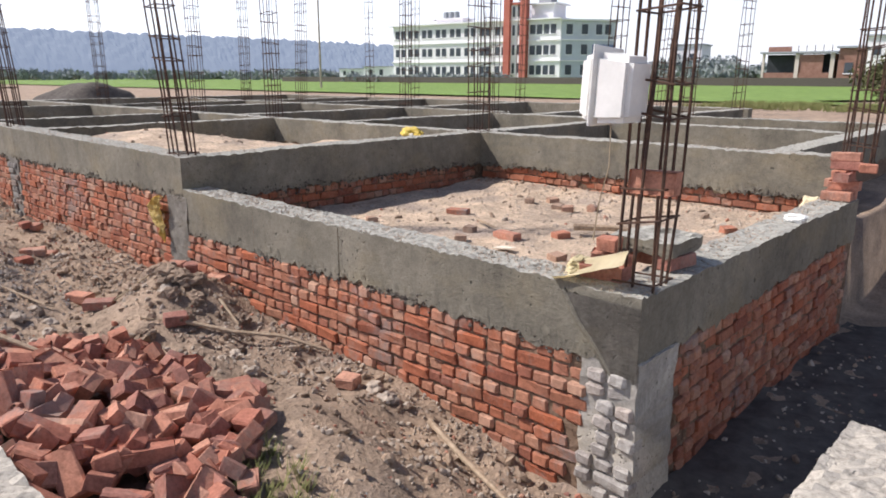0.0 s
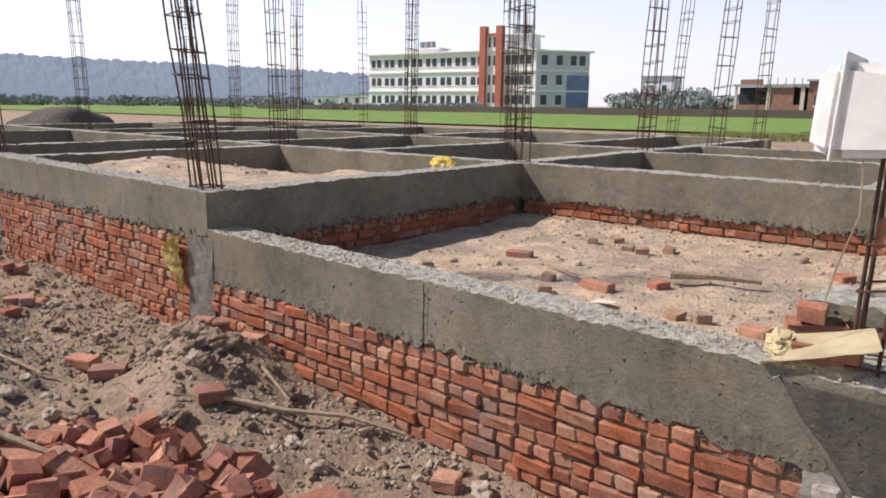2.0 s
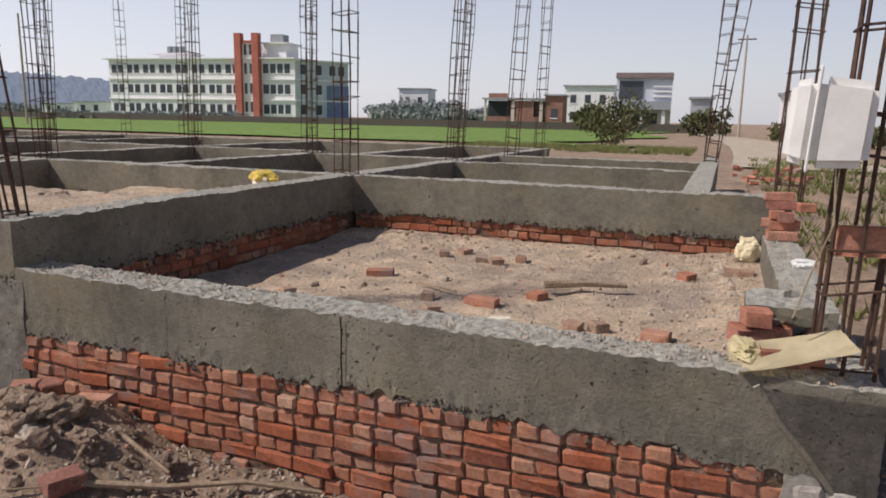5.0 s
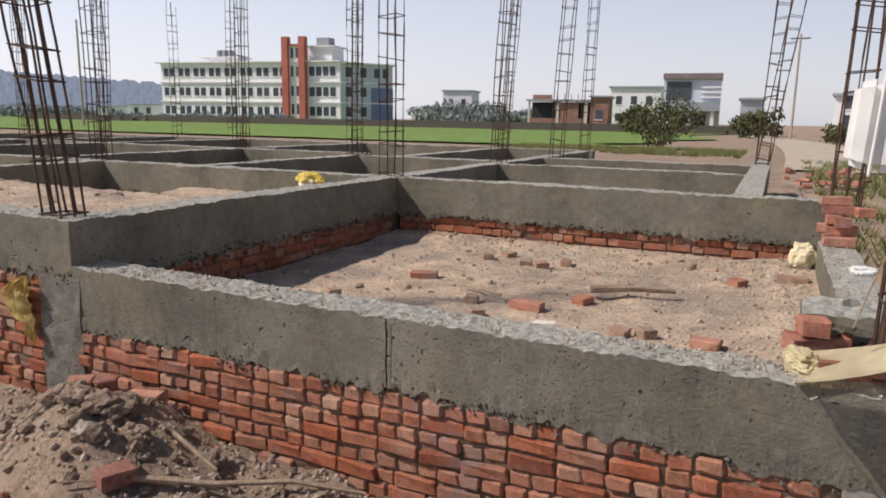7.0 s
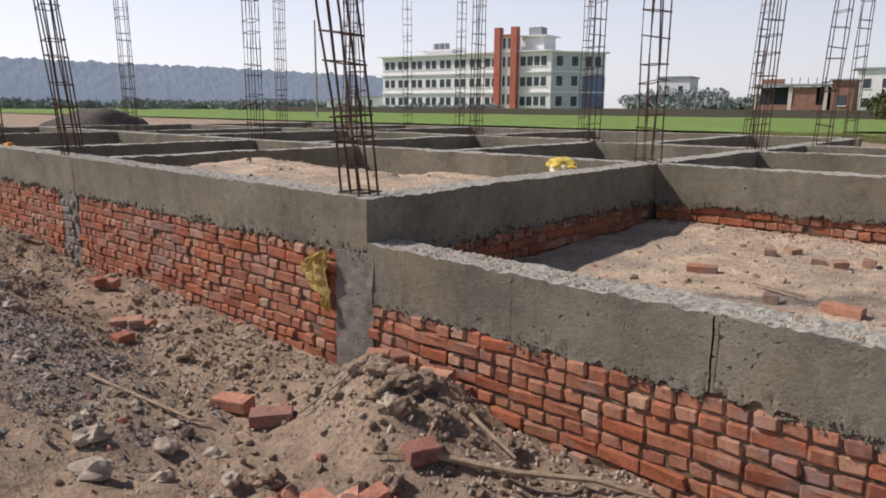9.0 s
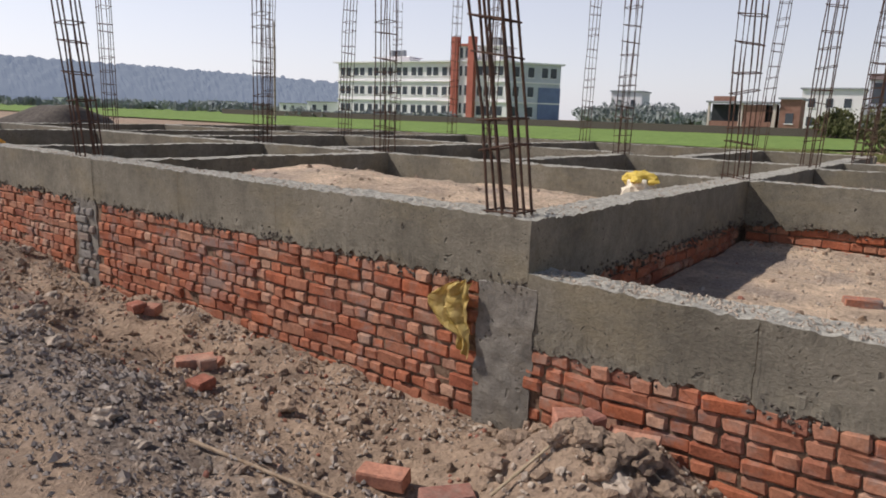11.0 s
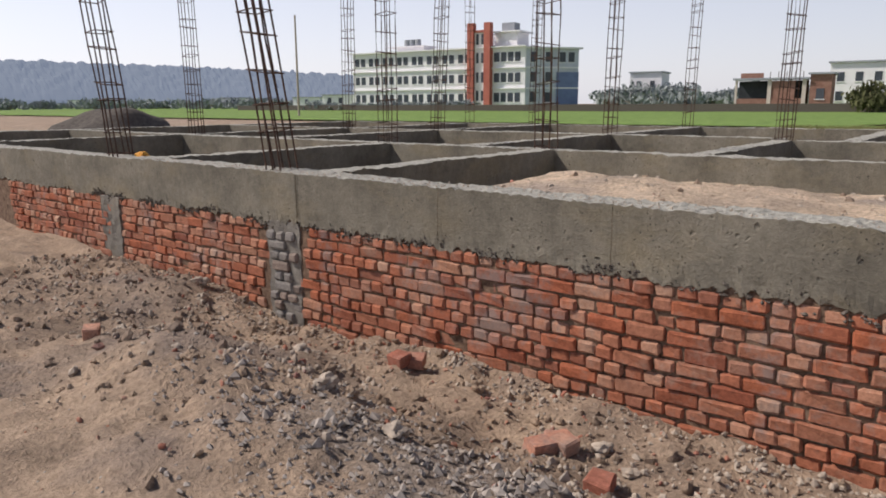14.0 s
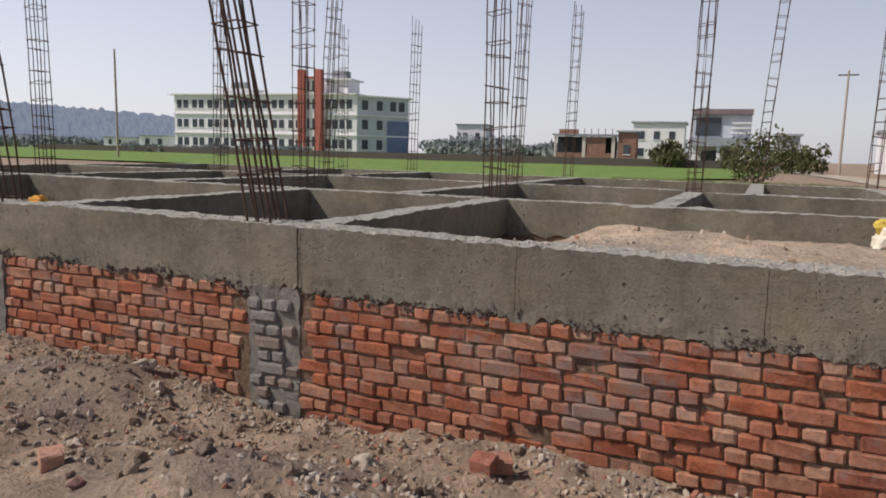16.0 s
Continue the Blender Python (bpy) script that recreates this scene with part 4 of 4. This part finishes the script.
def gravel():
    """Crumbled mortar, pebbles and clods over the whole foreground."""
    rnd2 = random.Random(8)
    ico = bmesh.new()
    bmesh.ops.create_icosphere(ico, subdivisions=1, radius=1)
    base = [v.co.copy() for v in ico.verts]
    faces = [[v.index for v in f.verts] for f in ico.faces]
    ico.free()
    for name, mat, count, label in (("gravel", STONE, 6500, "scattered grey mortar crumbs and pebbles on soil"), ("brick_chips", LOOSE, 900, "scattered red brick chips on soil"), ("clods", SOIL, 2600, "crumbled earth clods on the heaps")):
        co, fa = [], []
        while len(fa) < count * 20:
            room = rnd2.random()
            if room < 0.72:
                x, y = rnd2.uniform(-12, 0.6), -abs(rnd2.gauss(0, 1.0)) - 0.02
                if name == "gravel" and noise.noise(Vector((x * 1.1, y * 1.4, 4))) < -0.12:
                    continue
            elif room < 0.9:
                x, y = rnd2.uniform(-4.25, -0.3), rnd2.uniform(0.3, 3.9)
                if rnd2.random() < 0.5:
                    x, y = (-0.3 - abs(rnd2.gauss(0, 0.4)), y) if rnd2.random() < 0.5 else (x, 3.92 - abs(rnd2.gauss(0, 0.25)))
            elif room < 0.95:
                x, y = rnd2.uniform(0.05, 1.0), rnd2.uniform(-1.4, 3.4)
            else:
                x, y = rnd2.uniform(-8.5, -4.6), rnd2.uniform(0.3, 2.5)
            r = min(0.04, 0.005 + abs(rnd2.gauss(0, 0.0085))) * (1.45 if name == "clods" else 1)
            z = ground_height(x, y) + r * 0.25
            q = Euler((rnd2.uniform(0, 6), rnd2.uniform(0, 6), rnd2.uniform(0, 6))).to_matrix()
            sx, sy, sz = r * rnd2.uniform(0.7, 1.4), r * rnd2.uniform(0.7, 1.2), r * rnd2.uniform(0.5, 0.9)
            n0 = len(co)
            for c in base:
                p = q @ (Vector((c.x * sx, c.y * sy, c.z * sz)) * rnd2.uniform(0.75, 1.2))
                co.append((x + p.x, y + p.y, z + p.z))
            fa += [[n0 + i for i in f] for f in faces]
        me = bpy.data.meshes.new(name)
        me.from_pydata(co, [], fa)
        me.materials.append(mat)
        tagged(new(name, me), label, "gravel", kind="stuff")


gravel()


def crumbs(name, mat, count, spot, size, label, seed):
    """Many small angular bits joined into one object; spot gives a place at random."""
    rnd2 = random.Random(seed)
    co, fa = [], []
    for _ in range(count):
        x, y, z = spot(rnd2)
        r = size * rnd2.uniform(0.4, 1.5)
        n0 = len(co)
        for d in ((1, 0, 0), (-1, 0, 0), (0, 1, 0), (0, -1, 0), (0, 0, 1), (0, 0, -1)):
            k2 = r * rnd2.uniform(0.5, 1.3)
            co.append((x + d[0] * k2 + rnd2.uniform(-r, r) * 0.4, y + d[1] * k2, z + d[2] * k2))
        fa += [[n0 + i for i in f] for f in ((0, 2, 4), (2, 1, 4), (1, 3, 4), (3, 0, 4), (2, 0, 5), (1, 2, 5), (3, 1, 5), (0, 3, 5))]
    me = bpy.data.meshes.new(name)
    me.from_pydata(co, [], fa)
    me.materials.append(mat)
    tagged(new(name, me), label, "mortar", kind="stuff")


def foot_spot(r):
    x = r.uniform(-12, -0.3)
    while noise.noise(Vector((x * 3.1, 5, 0))) < r.uniform(-0.25, 0.3):
        x = r.uniform(-12, -0.3)
    return x, 0.002, (0.275 if x > -4.3 else 0.568) + 0.045 * noise.noise(Vector((x * 2.5, 0, 0))) + r.gauss(0, 0.02)


def inner_spot(r):
    if r.random() < 0.5:
        return r.uniform(-4.25, -0.25), 3.95, 0.53 + r.gauss(0, 0.02)
    return -4.3, r.uniform(0.3, 3.9), 0.53 + r.gauss(0, 0.03)


def top_spot(r):
    k2 = r.random()
    if k2 < 0.45:
        x = r.uniform(-4.25, 0)
        return x, r.uniform(0.01, 0.24), 0.62 - 0.007 * x
    if k2 < 0.65:
        return r.uniform(-0.24, -0.02), r.uniform(0.2, 3.6), 0.616
    if k2 < 0.85:
        x = r.uniform(-11, -4.35)
        return x, r.uniform(0.01, 0.24), min(0.955, 0.925 - 0.0062 * (x + 4.3))
    return (r.uniform(-4.5, -0.3), r.uniform(3.97, 4.18), 0.914) if k2 < 0.93 else (r.uniform(-4.54, -4.32), r.uniform(0.3, 4), 0.918)


# dark lumps: mortar drips, also standing in for shaded pits at the foot
crumbs("drips_and_pits", DRIP_PIT, 1100, foot_spot, 0.011, "dark lumps for mortar drips and shaded pits under the concrete beam", 21)
crumbs("drips_and_pits", DRIP_PIT, 700, inner_spot, 0.011, "dark lumps for mortar drips and shaded pits under the inner beams", 23)
def bank_spot(r):
    while True:
        x, y = -5.9 + r.gauss(0, 0.95), -1.45 + r.gauss(0, 0.36)
        if ((x + 5.9) / 2.2) ** 2 + ((y + 1.45) / 0.8) ** 2 < 1 and y < -0.3:
            return x, y, ground_height(x, y) + 0.006


def floor_spot(r):
    x, y = r.uniform(-4.25, -0.3), 3.9 - abs(r.gauss(0, 1.3))
    if r.random() < 0.35:
        x, y = -0.28 - abs(r.gauss(0, 0.35)), r.uniform(0.5, 3.9)
    y = max(y, 0.3)
    return x, y, ground_height(x, y) + 0.014


def foot_line(r):
    x, y = r.uniform(-11.5, -0.4), -0.02 - abs(r.gauss(0, 0.22))
    return x, y, ground_height(x, y) + 0.006


GREY_STONE = make_plain("grey_gravel", (0.25, 0.22, 0.2), (0.42, 0.375, 0.335), 30, 0.95, 0, 0.5, 0.004)
crumbs("gravel", GREY_STONE, 2600, bank_spot, 0.011, "loose grey gravel spread on the earth bank", 31)
crumbs("gravel", GREY_STONE, 160, bank_spot, 0.024, "coarse grey rubble on the earth bank", 32)
crumbs("gravel", STONE, 1500, floor_spot, 0.011, "pale mortar crumbs strewn over the sandy floor", 33)
crumbs("gravel", STONE, 1500, foot_line, 0.011, "mortar droppings along the wall's foot", 34)
crumbs("mortar_crumbs", STONE, 3200, top_spot, 0.007, "pale mortar crumbs on the beam tops", 24)


def stick(name, points, r, label, mat=WOOD):
    tagged(part(name, tube(points, r, 7, False, 0.6), mat, None, label), category="stick")


def soil_line(points, lift):
    return [(x, y, on_soil(x, y, lift)) for x, y in points]


stick("branch", soil_line([(-3.14, -0.63), (-2.85, -0.44), (-2.55, -0.24), (-2.25, -0.07)], 0.05), 0.017, "bare fallen branch lying across the dirt")
stick("branch", [(-3.2, -0.33, on_soil(-3.2, -0.33, 0.06)), (-2.9, -0.36, on_soil(-2.9, -0.36, 0.05))], 0.013, "short pale broken stick on the dirt")
stick("bamboo_pole", soil_line([(-1.15, -0.2), (-0.8, -0.3), (-0.4, -0.42), (0.0, -0.55)], 0.05), 0.018, "long pale bamboo pole lying along the wall foot")
stick("stick", [(-1.73, 2.13, 0.37), (-1.45, 2.26, 0.38), (-1.18, 2.39, 0.36)], 0.03, "weathered round timber offcut on the room floor")
stick("stick", [(-2.64, 1.96, 0.33), (-2.27, 1.76, 0.34)], 0.012, "thin stick lying on the room floor")
stick("stick", soil_line([(-5.2, -1.35), (-4.4, -1.15), (-4.35, -1.1)], 0.03), 0.01, "thin dark stick on the grey dirt")
stick("wooden_batten", soil_line([(-3.3, -1.88), (-3.0, -1.72), (-2.75, -1.58)], 0.2), 0.02, "straight wooden batten lying on the brick heap")
stick("cord", soil_line([(-3.95, -0.8), (-3.8, -0.55), (-3.55, -0.4), (-3.3, -0.45), (-3.2, -0.7), (-3.35, -0.85)], 0.03), 0.007, "loose brown cord curling over the earth heap", ROPE)


def crumpled(name, size, seed, mat, label, m, category, folds=0.35):
    """A sack or rag: a closed, sharply creased bag."""
    bm = bmesh.new()
    bmesh.ops.create_icosphere(bm, subdivisions=4, radius=1)
    for v in bm.verts:
        c = v.co.copy()
        q = c * 1.6 + Vector((seed, 0, 0))
        k = 1 + folds * noise.noise(q) + folds * 0.7 * abs(noise.noise(q * 2.3)) + 0.1 * noise.noise(q * 6)
        c = Vector((math.copysign(abs(c.x) ** 0.8, c.x), math.copysign(abs(c.y) ** 0.8, c.y), math.copysign(abs(c.z) ** 0.8, c.z)))
        v.co = Vector((c.x * size[0], c.y * size[1], c.z * size[2])) * k
    ob = part(name, bm, mat, None, label)
    ob.matrix_world = m
    return tagged(ob, category=category)


sack = crumpled("cement_sack", (0.15, 0.12, 0.13), 2, SACK_WHITE, "white and yellow plastic sack standing on soil", pose(-5.24, 3.66, 0.735) @ Matrix.Diagonal((1.0, 1.0, 1.05, 1)), "sack")
part("sack_mouth", lump(6, 0.16, 0.12, 0.08, 0.7, 3), YELLOW, sack, "yellow folded sack mouth").location = (0.0, 0.0, 0.11)
loose(-5.3, 3.5, on_soil(-5.3, 3.5, 0.03), 10, 1, 0, "red brick under the yellow sack")
crumpled("sack", (0.09, 0.07, 0.08), 5, ORANGE, "orange crumpled sack lying on the concrete beam", pose(-11.25, 0.2, 0.94) @ Matrix.Diagonal((0.75, 0.75, 0.75, 1)), "sack")
crumpled("sack", (0.09, 0.08, 0.1), 8, CARD, "dusty yellow stuffed sack in the room's corner", pose(-0.35, 3.7, on_soil(-0.35, 3.7, 0.1)), "sack")
rag = bmesh.new()
rough_grid(rag, 18, 26, lambda u, v: Vector((-4.62 - (0.08 + 0.2 * math.sin(math.pi * min(1, v * 1.25)) ** 0.8) * u + 0.05 * v * noise.noise(Vector((v * 3, 1, 0))), -0.03 - 0.03 * abs(math.sin(u * 7 + v * 5)) - 0.05 * abs(noise.noise(Vector((u * 3, v * 5, 2)))) * (1 - v * 0.4), 0.56 - 0.36 * v - 0.06 * (1 - u) * v + 0.02 * noise.noise(Vector((u * 5, v * 3, 7))))))
bmesh.ops.solidify(rag, geom=rag.faces[:], thickness=0.004)
tagged(part("hanging_rag", rag, RAG, None, "torn yellow plastic rag hanging on the brick wall"), category="rag")
crumpled("cloth", (0.07, 0.05, 0.03), 14, WHITE_PLASTIC, "small pale blue cloth on the side wall", pose(-0.06, 2.3, 0.645), "cloth")


def board(name, co, mat, label, thick=0.006):
    bm = bmesh.new()
    v = [bm.verts.new(c) for c in co]
    f = bm.faces.new(v)
    bmesh.ops.recalc_face_normals(bm, faces=[f])
    r = bmesh.ops.extrude_face_region(bm, geom=[f])
    bmesh.ops.translate(bm, verts=[g for g in r["geom"] if isinstance(g, bmesh.types.BMVert)], vec=(0, 0, thick))
    bmesh.ops.recalc_face_normals(bm, faces=bm.faces[:])
    return tagged(part(name, bm, mat, None, label), category="cardboard")


sheet = bmesh.new()
rough_grid(sheet, 14, 10, lambda u, v: Vector((-0.48 + 0.38 * u - 0.05 * v, -0.03 + 0.02 * u + 0.25 * v * (1 - 0.45 * u), 0.638 + 0.125 * u ** 1.2 + 0.035 * v - 0.05 * math.sin(math.pi * v) * (1 - u) + 0.006 * noise.noise(Vector((u * 5, v * 5, 3))))))
bmesh.ops.solidify(sheet, geom=sheet.faces[:], thickness=0.005)
tagged(part("cardboard_sheet", sheet, CARD, None, "curled buff cardboard sheet propped on the wall corner"), category="cardboard")
crumpled("paper_bag", (0.045, 0.09, 0.032), 23, PAPER, "crumpled pale yellow paper bag on the wall corner", pose(-0.46, 0.2, 0.658, 0, 0, 15), "bag", 0.45)
board("paper_scrap", [(-1.9, 1.26, 0.315), (-1.74, 1.28, 0.33), (-1.76, 1.38, 0.32), (-1.88, 1.36, 0.315)], SACK_WHITE, "small pale paper scrap on the floor", 0.003)
rock_slab = beam_mesh((-0.46, 0.5, 0.692), (-0.1, 0.85, 0.765), 0.025, 0.03)
tagged(part("mortar_slab", rock_slab, CONCRETE, None, "rough broken slab of mortar on the wall corner"), category="rubble")
for x, y, z, turn, kind in ((-0.42, 0.42, 0.735, 10, 5), (-0.3, 0.18, 0.66, 5, 0), (-0.14, 0.62, 0.655, 80, 1), (-0.3, 0.7, 0.655, 85, 2), (-0.4, 0.44, 0.66, 20, 3)):
    loose(x, y, z, turn, kind, 0, "red brick propping rubble on the wall corner")
upright = loose(-0.08, 0.2, 1.12, 4, 0, 90, "frogged red brick standing inside the rebar cage")
for i, (x, y, z, turn, kind) in enumerate(((-0.12, 3.6, 0.651, 0, 1), (-0.12, 3.48, 0.651, 4, 2), (-0.1, 3.6, 0.726, 3, 0), (-0.16, 3.72, 0.726, -4, 4), (-0.1, 3.58, 0.801, 90, 3), (-0.16, 3.66, 0.801, 2, 5), (-0.13, 3.72, 0.876, 0, 1), (0.05, 3.62, 0.876, 10, 6), (-0.15, 3.75, 0.946, 4, 2))):
    loose(x, y, z, turn, kind, 0, "red brick stacked on the side wall's end")


def stub_wall():
    """The end of another plinth wall beside the pit."""
    core = tagged(part("wall_stub", beam_mesh((0.8, -2.3, -0.7), (1.06, 0.42, 0.15), 0.02, 0.03), PIER_PALE), "pale rough concrete wall end beside the pit", "wall", kind="structure")
    return core


stub_wall()
tagged(part("wall_near", beam_mesh((-1.8, -2.5, -0.2), (-0.95, -2.2, 0.2), 0.02, 0.03), PIER_PALE), "pale rough concrete stub in front of the brick heap", "wall", kind="structure")


PIERS = []


def pier(lo, hi, mat, label, look_of=None):
    bm = beam_mesh((lo[0], lo[1] + (0.014 if look_of else 0.0), lo[2]), hi, 0.02, 0.01, 0.0, 0.02)
    for v in bm.verts:
        v.co.y -= 0.01 * noise.noise(Vector((v.co.x * 12, v.co.z * 17, lo[0])))
        v.co.x += 0.02 * noise.noise(Vector((lo[0], v.co.z * 11, 4)))
    core = tagged(part("trim_pier", bm, mat, None, label), category="pier", kind="structure")
    if look_of:
        PIERS.append((core, lo, hi, look_of))


P = "grey mortar-smeared pier in the brick wall"
pier((-0.295, -0.012, -0.8), (0.008, 0.4, 0.3), PIER_PALE, P, SLURRY)
pier((-4.6, -0.006, -0.5), (-4.25, 0.2, 0.575), PIER, P)
pier((-9.1, -0.012, -0.4), (-8.73, 0.2, 0.575), PIER, P, DARK_SLURRY)
pier((-11.76, -0.006, -0.2), (-11.39, 0.2, 0.565), PIER, P)
for x, z0, z1 in ((-2.17, 0.29, 0.632), (-6.25, 0.59, 0.93), (-8.73, 0.58, 0.945), (-3.2, 0.3, 0.635), (-7.4, 0.6, 0.935)):
    w = 0.008 if x in (-2.17, -8.73) else 0.003
    bm = bmesh.new()
    rough_grid(bm, 1, 14, lambda u, v: Vector((x + w * (u - 0.5) + 0.006 * noise.noise(Vector((x, v * 6, 0))), -0.012, z0 + (z1 - z0) * v)))
    bmesh.ops.solidify(bm, geom=bm.faces[:], thickness=0.02)
    tagged(part("trim_joint", bm, MORTAR, None, "dark casting joint in the concrete beam"), category="joint", kind="structure")
bm = bmesh.new()
put_tube(bm, [(-0.42, -0.004, 0.585), (-0.33, -0.006, 0.45), (-0.22, -0.006, 0.33), (-0.12, -0.004, 0.2)], 0.016, 6, False, 0.7)
tagged(part("trim_ridge", bm, CONCRETE, None, "raised mortar ridge across the beam's corner"), category="ridge", kind="structure")
# soft shadow on the corner put in as a darker mortar patch
bm = bmesh.new()
rough_grid(bm, 10, 10, lambda u, v: Vector((-0.41 * (1 - u) * (1 - 0.62 * v) + 0.004 * u, -0.011 + 0.004 * noise.noise(Vector((u * 5, v * 5, 0))), 0.575 - 0.36 * v + 0.03 * v * noise.noise(Vector((u * 6, 3, 0))))))
bmesh.ops.solidify(bm, geom=bm.faces[:], thickness=0.012)
tagged(part("trim_shadow_patch", bm, PIER, None, "darker mortar patch painted for the soft shadow on the beam's corner"), category="patch", kind="structure")
for x, y, z, r, mat, label in ((-26.4, 7.7, 0.2, 1.9, DIRT, "dark earth heap beyond the foundation"), (-27.5, 3.2, 0.2, 1.7, SOIL, "pale earth heap beyond the foundation")):
    ob = part("earth_mound", lump(int(r * 9 + x), r, r, 1.1, 0.3, 4), mat, None, label, True)
    ob.location = (x, y, z)
    tagged(ob, category="heap")
for k in range(26):
    r2 = random.Random(k + 500)
    loose(0.35 + r2.gauss(0, 0.5), 15.5 + r2.gauss(0, 0.5), 0.15 + r2.uniform(0, 0.4), r2.uniform(0, 180), r2.randrange(9), r2.uniform(-30, 30), "broken red brick in a far heap")


def tufts(name, count, area, h, mat, label, seed):
    rnd2 = random.Random(seed)
    co, fa = [], []
    for _ in range(count):
        x, y = rnd2.uniform(area[0], area[2]), rnd2.uniform(area[1], area[3])
        if noise.noise(Vector((x * 0.9, y * 0.9, seed))) < -0.05:
            continue
        z = ground_height(x, y)
        for _ in range(5):
            a, hh = rnd2.uniform(0, 6.3), h * rnd2.uniform(0.4, 1.2)
            dx, dy, w = math.cos(a) * hh * 0.6, math.sin(a) * hh * 0.6, h * 0.06
            n0 = len(co)
            co += [(x - w, y, z), (x + w, y, z), (x + dx, y + dy, z + hh)]
            fa.append((n0, n0 + 1, n0 + 2))
    me = bpy.data.meshes.new(name)
    me.from_pydata(co, [], fa)
    me.materials.append(mat)
    tagged(new(name, me), label, "grass", kind="stuff")


tufts("grass", 5000, (0.2, 5, 9, 28), 0.22, GRASS, "dry green weeds on the verge beside the plot", 3)
tufts("grass", 4000, (-14, 30, -2, 37), 0.25, GRASS, "low weeds along the edge of the field", 4)
tufts("grass", 160, (-1.3, -1.75, -0.6, -1.2), 0.09, GRASS, "sparse dry weeds on the dirt heap", 9)
tufts("grass", 200, (-2.2, -2.3, -1.5, -1.9), 0.08, GRASS, "sparse dry weeds by the brick heap", 10)


# ---- bricks of the walls ----
STRETCH = [brick_mesh(0.213, 0.1, 0.07, BRICK, s, False, 0.009) for s in range(1, 6)]
HEAD = [brick_mesh(0.101, 0.1, 0.07, HEADER, s, False, 0.012) for s in range(7, 13)]
COURSE = 0.0785


def lay(core, start, along, out, length, foot, top, seed, limit=300, sets=None):
    """Courses of bricks on one face of a wall: along and out are unit vectors."""
    rnd2 = random.Random(seed)
    turn = math.atan2(along.y, along.x)
    rest = bmesh.new()
    count = 0
    todo = []
    z, row = top - COURSE / 2, 0
    while z > foot:
        s = -rnd2.uniform(0, 0.11)
        heads = row % 2 == 0
        while s < length - 0.05:
            head = rnd2.random() < (0.95 if heads else 0.42)
            l = 0.099 if head else 0.21
            if s + l > length + 0.02 and not head:
                head, l = True, 0.099
            c = s + l / 2
            if 0.04 < c < length - 0.04:
                todo.append((c, z + rnd2.gauss(0, 0.004), head, rnd2.gauss(0, 0.0065), rnd2.gauss(0, 1.5), rnd2.randrange(5)))
            s += l + rnd2.uniform(0.005, 0.014)
        z -= COURSE
        row += 1
    todo.sort(key=lambda q: q[0])
    for c, z, head, proud, yaw, pick in todo:
        p = start + along * c + out * (-0.047 + proud)
        m = Matrix.Translation((p.x, p.y, z)) @ Euler((0, radians(yaw * 0.6), turn + radians(yaw))).to_matrix().to_4x4()
        me = (sets or (STRETCH, HEAD))[head][pick]
        m = m @ Matrix.Diagonal((1 + 0.04 * math.sin(c * 91 + z * 37), 1, 1 + 0.07 * math.sin(c * 57 + z * 113), 1))
        if count < limit:
            b = new("brick", me)
            b.parent = core
            b.matrix_world = m
        else:
            k = bmesh.new()
            k.from_mesh(me)
            k.transform(m)
            tmp = bpy.data.meshes.new("tmp")
            k.to_mesh(tmp)
            k.free()
            rest.from_mesh(tmp)
            bpy.data.meshes.remove(tmp)
        count += 1
    if count > limit:
        tagged(part("brick_rest", rest, BRICK, core), kind="stuff")
    else:
        rest.free()


X, Y = Vector((1, 0, 0)), Vector((0, 1, 0))
lay(wall_low, Vector((-0.27, 0, 0)), -X, -Y, 4.02, -0.6, 0.275, 1)
lay(wall_tall, Vector((-4.6, 0, 0)), -X, -Y, 4.12, -0.4, 0.568, 2)
lay(wall_far, Vector((-9.1, 0.006, 0)), -X, -Y, 5.0, -0.1, 0.568, 3)
lay(wall_side, Vector((-0.003, 0.4, 0)), Y, X, 3.2, -0.7, 0.275, 4)
lay(wall_back, Vector((-4.28, 3.98, 0)), X, -Y, 4.0, 0.2, 0.52, 5)
lay(wall_left, Vector((-4.333, 0.3, 0)), Y, X, 3.6, 0.2, 0.53, 6)
for core, lo, hi, look_of in PIERS:
    sets = ([brick_mesh(0.2, 0.1, 0.066, look_of, 30 + k, False, 0.014) for k in range(5)], [brick_mesh(0.095, 0.1, 0.066, look_of, 40 + k, False, 0.014) for k in range(5)])
    lay(core, Vector((hi[0], lo[1] - 0.006, 0)), -X, -Y, hi[0] - lo[0], lo[2] + 0.1, hi[2] - 0.07, 9, 300, sets)
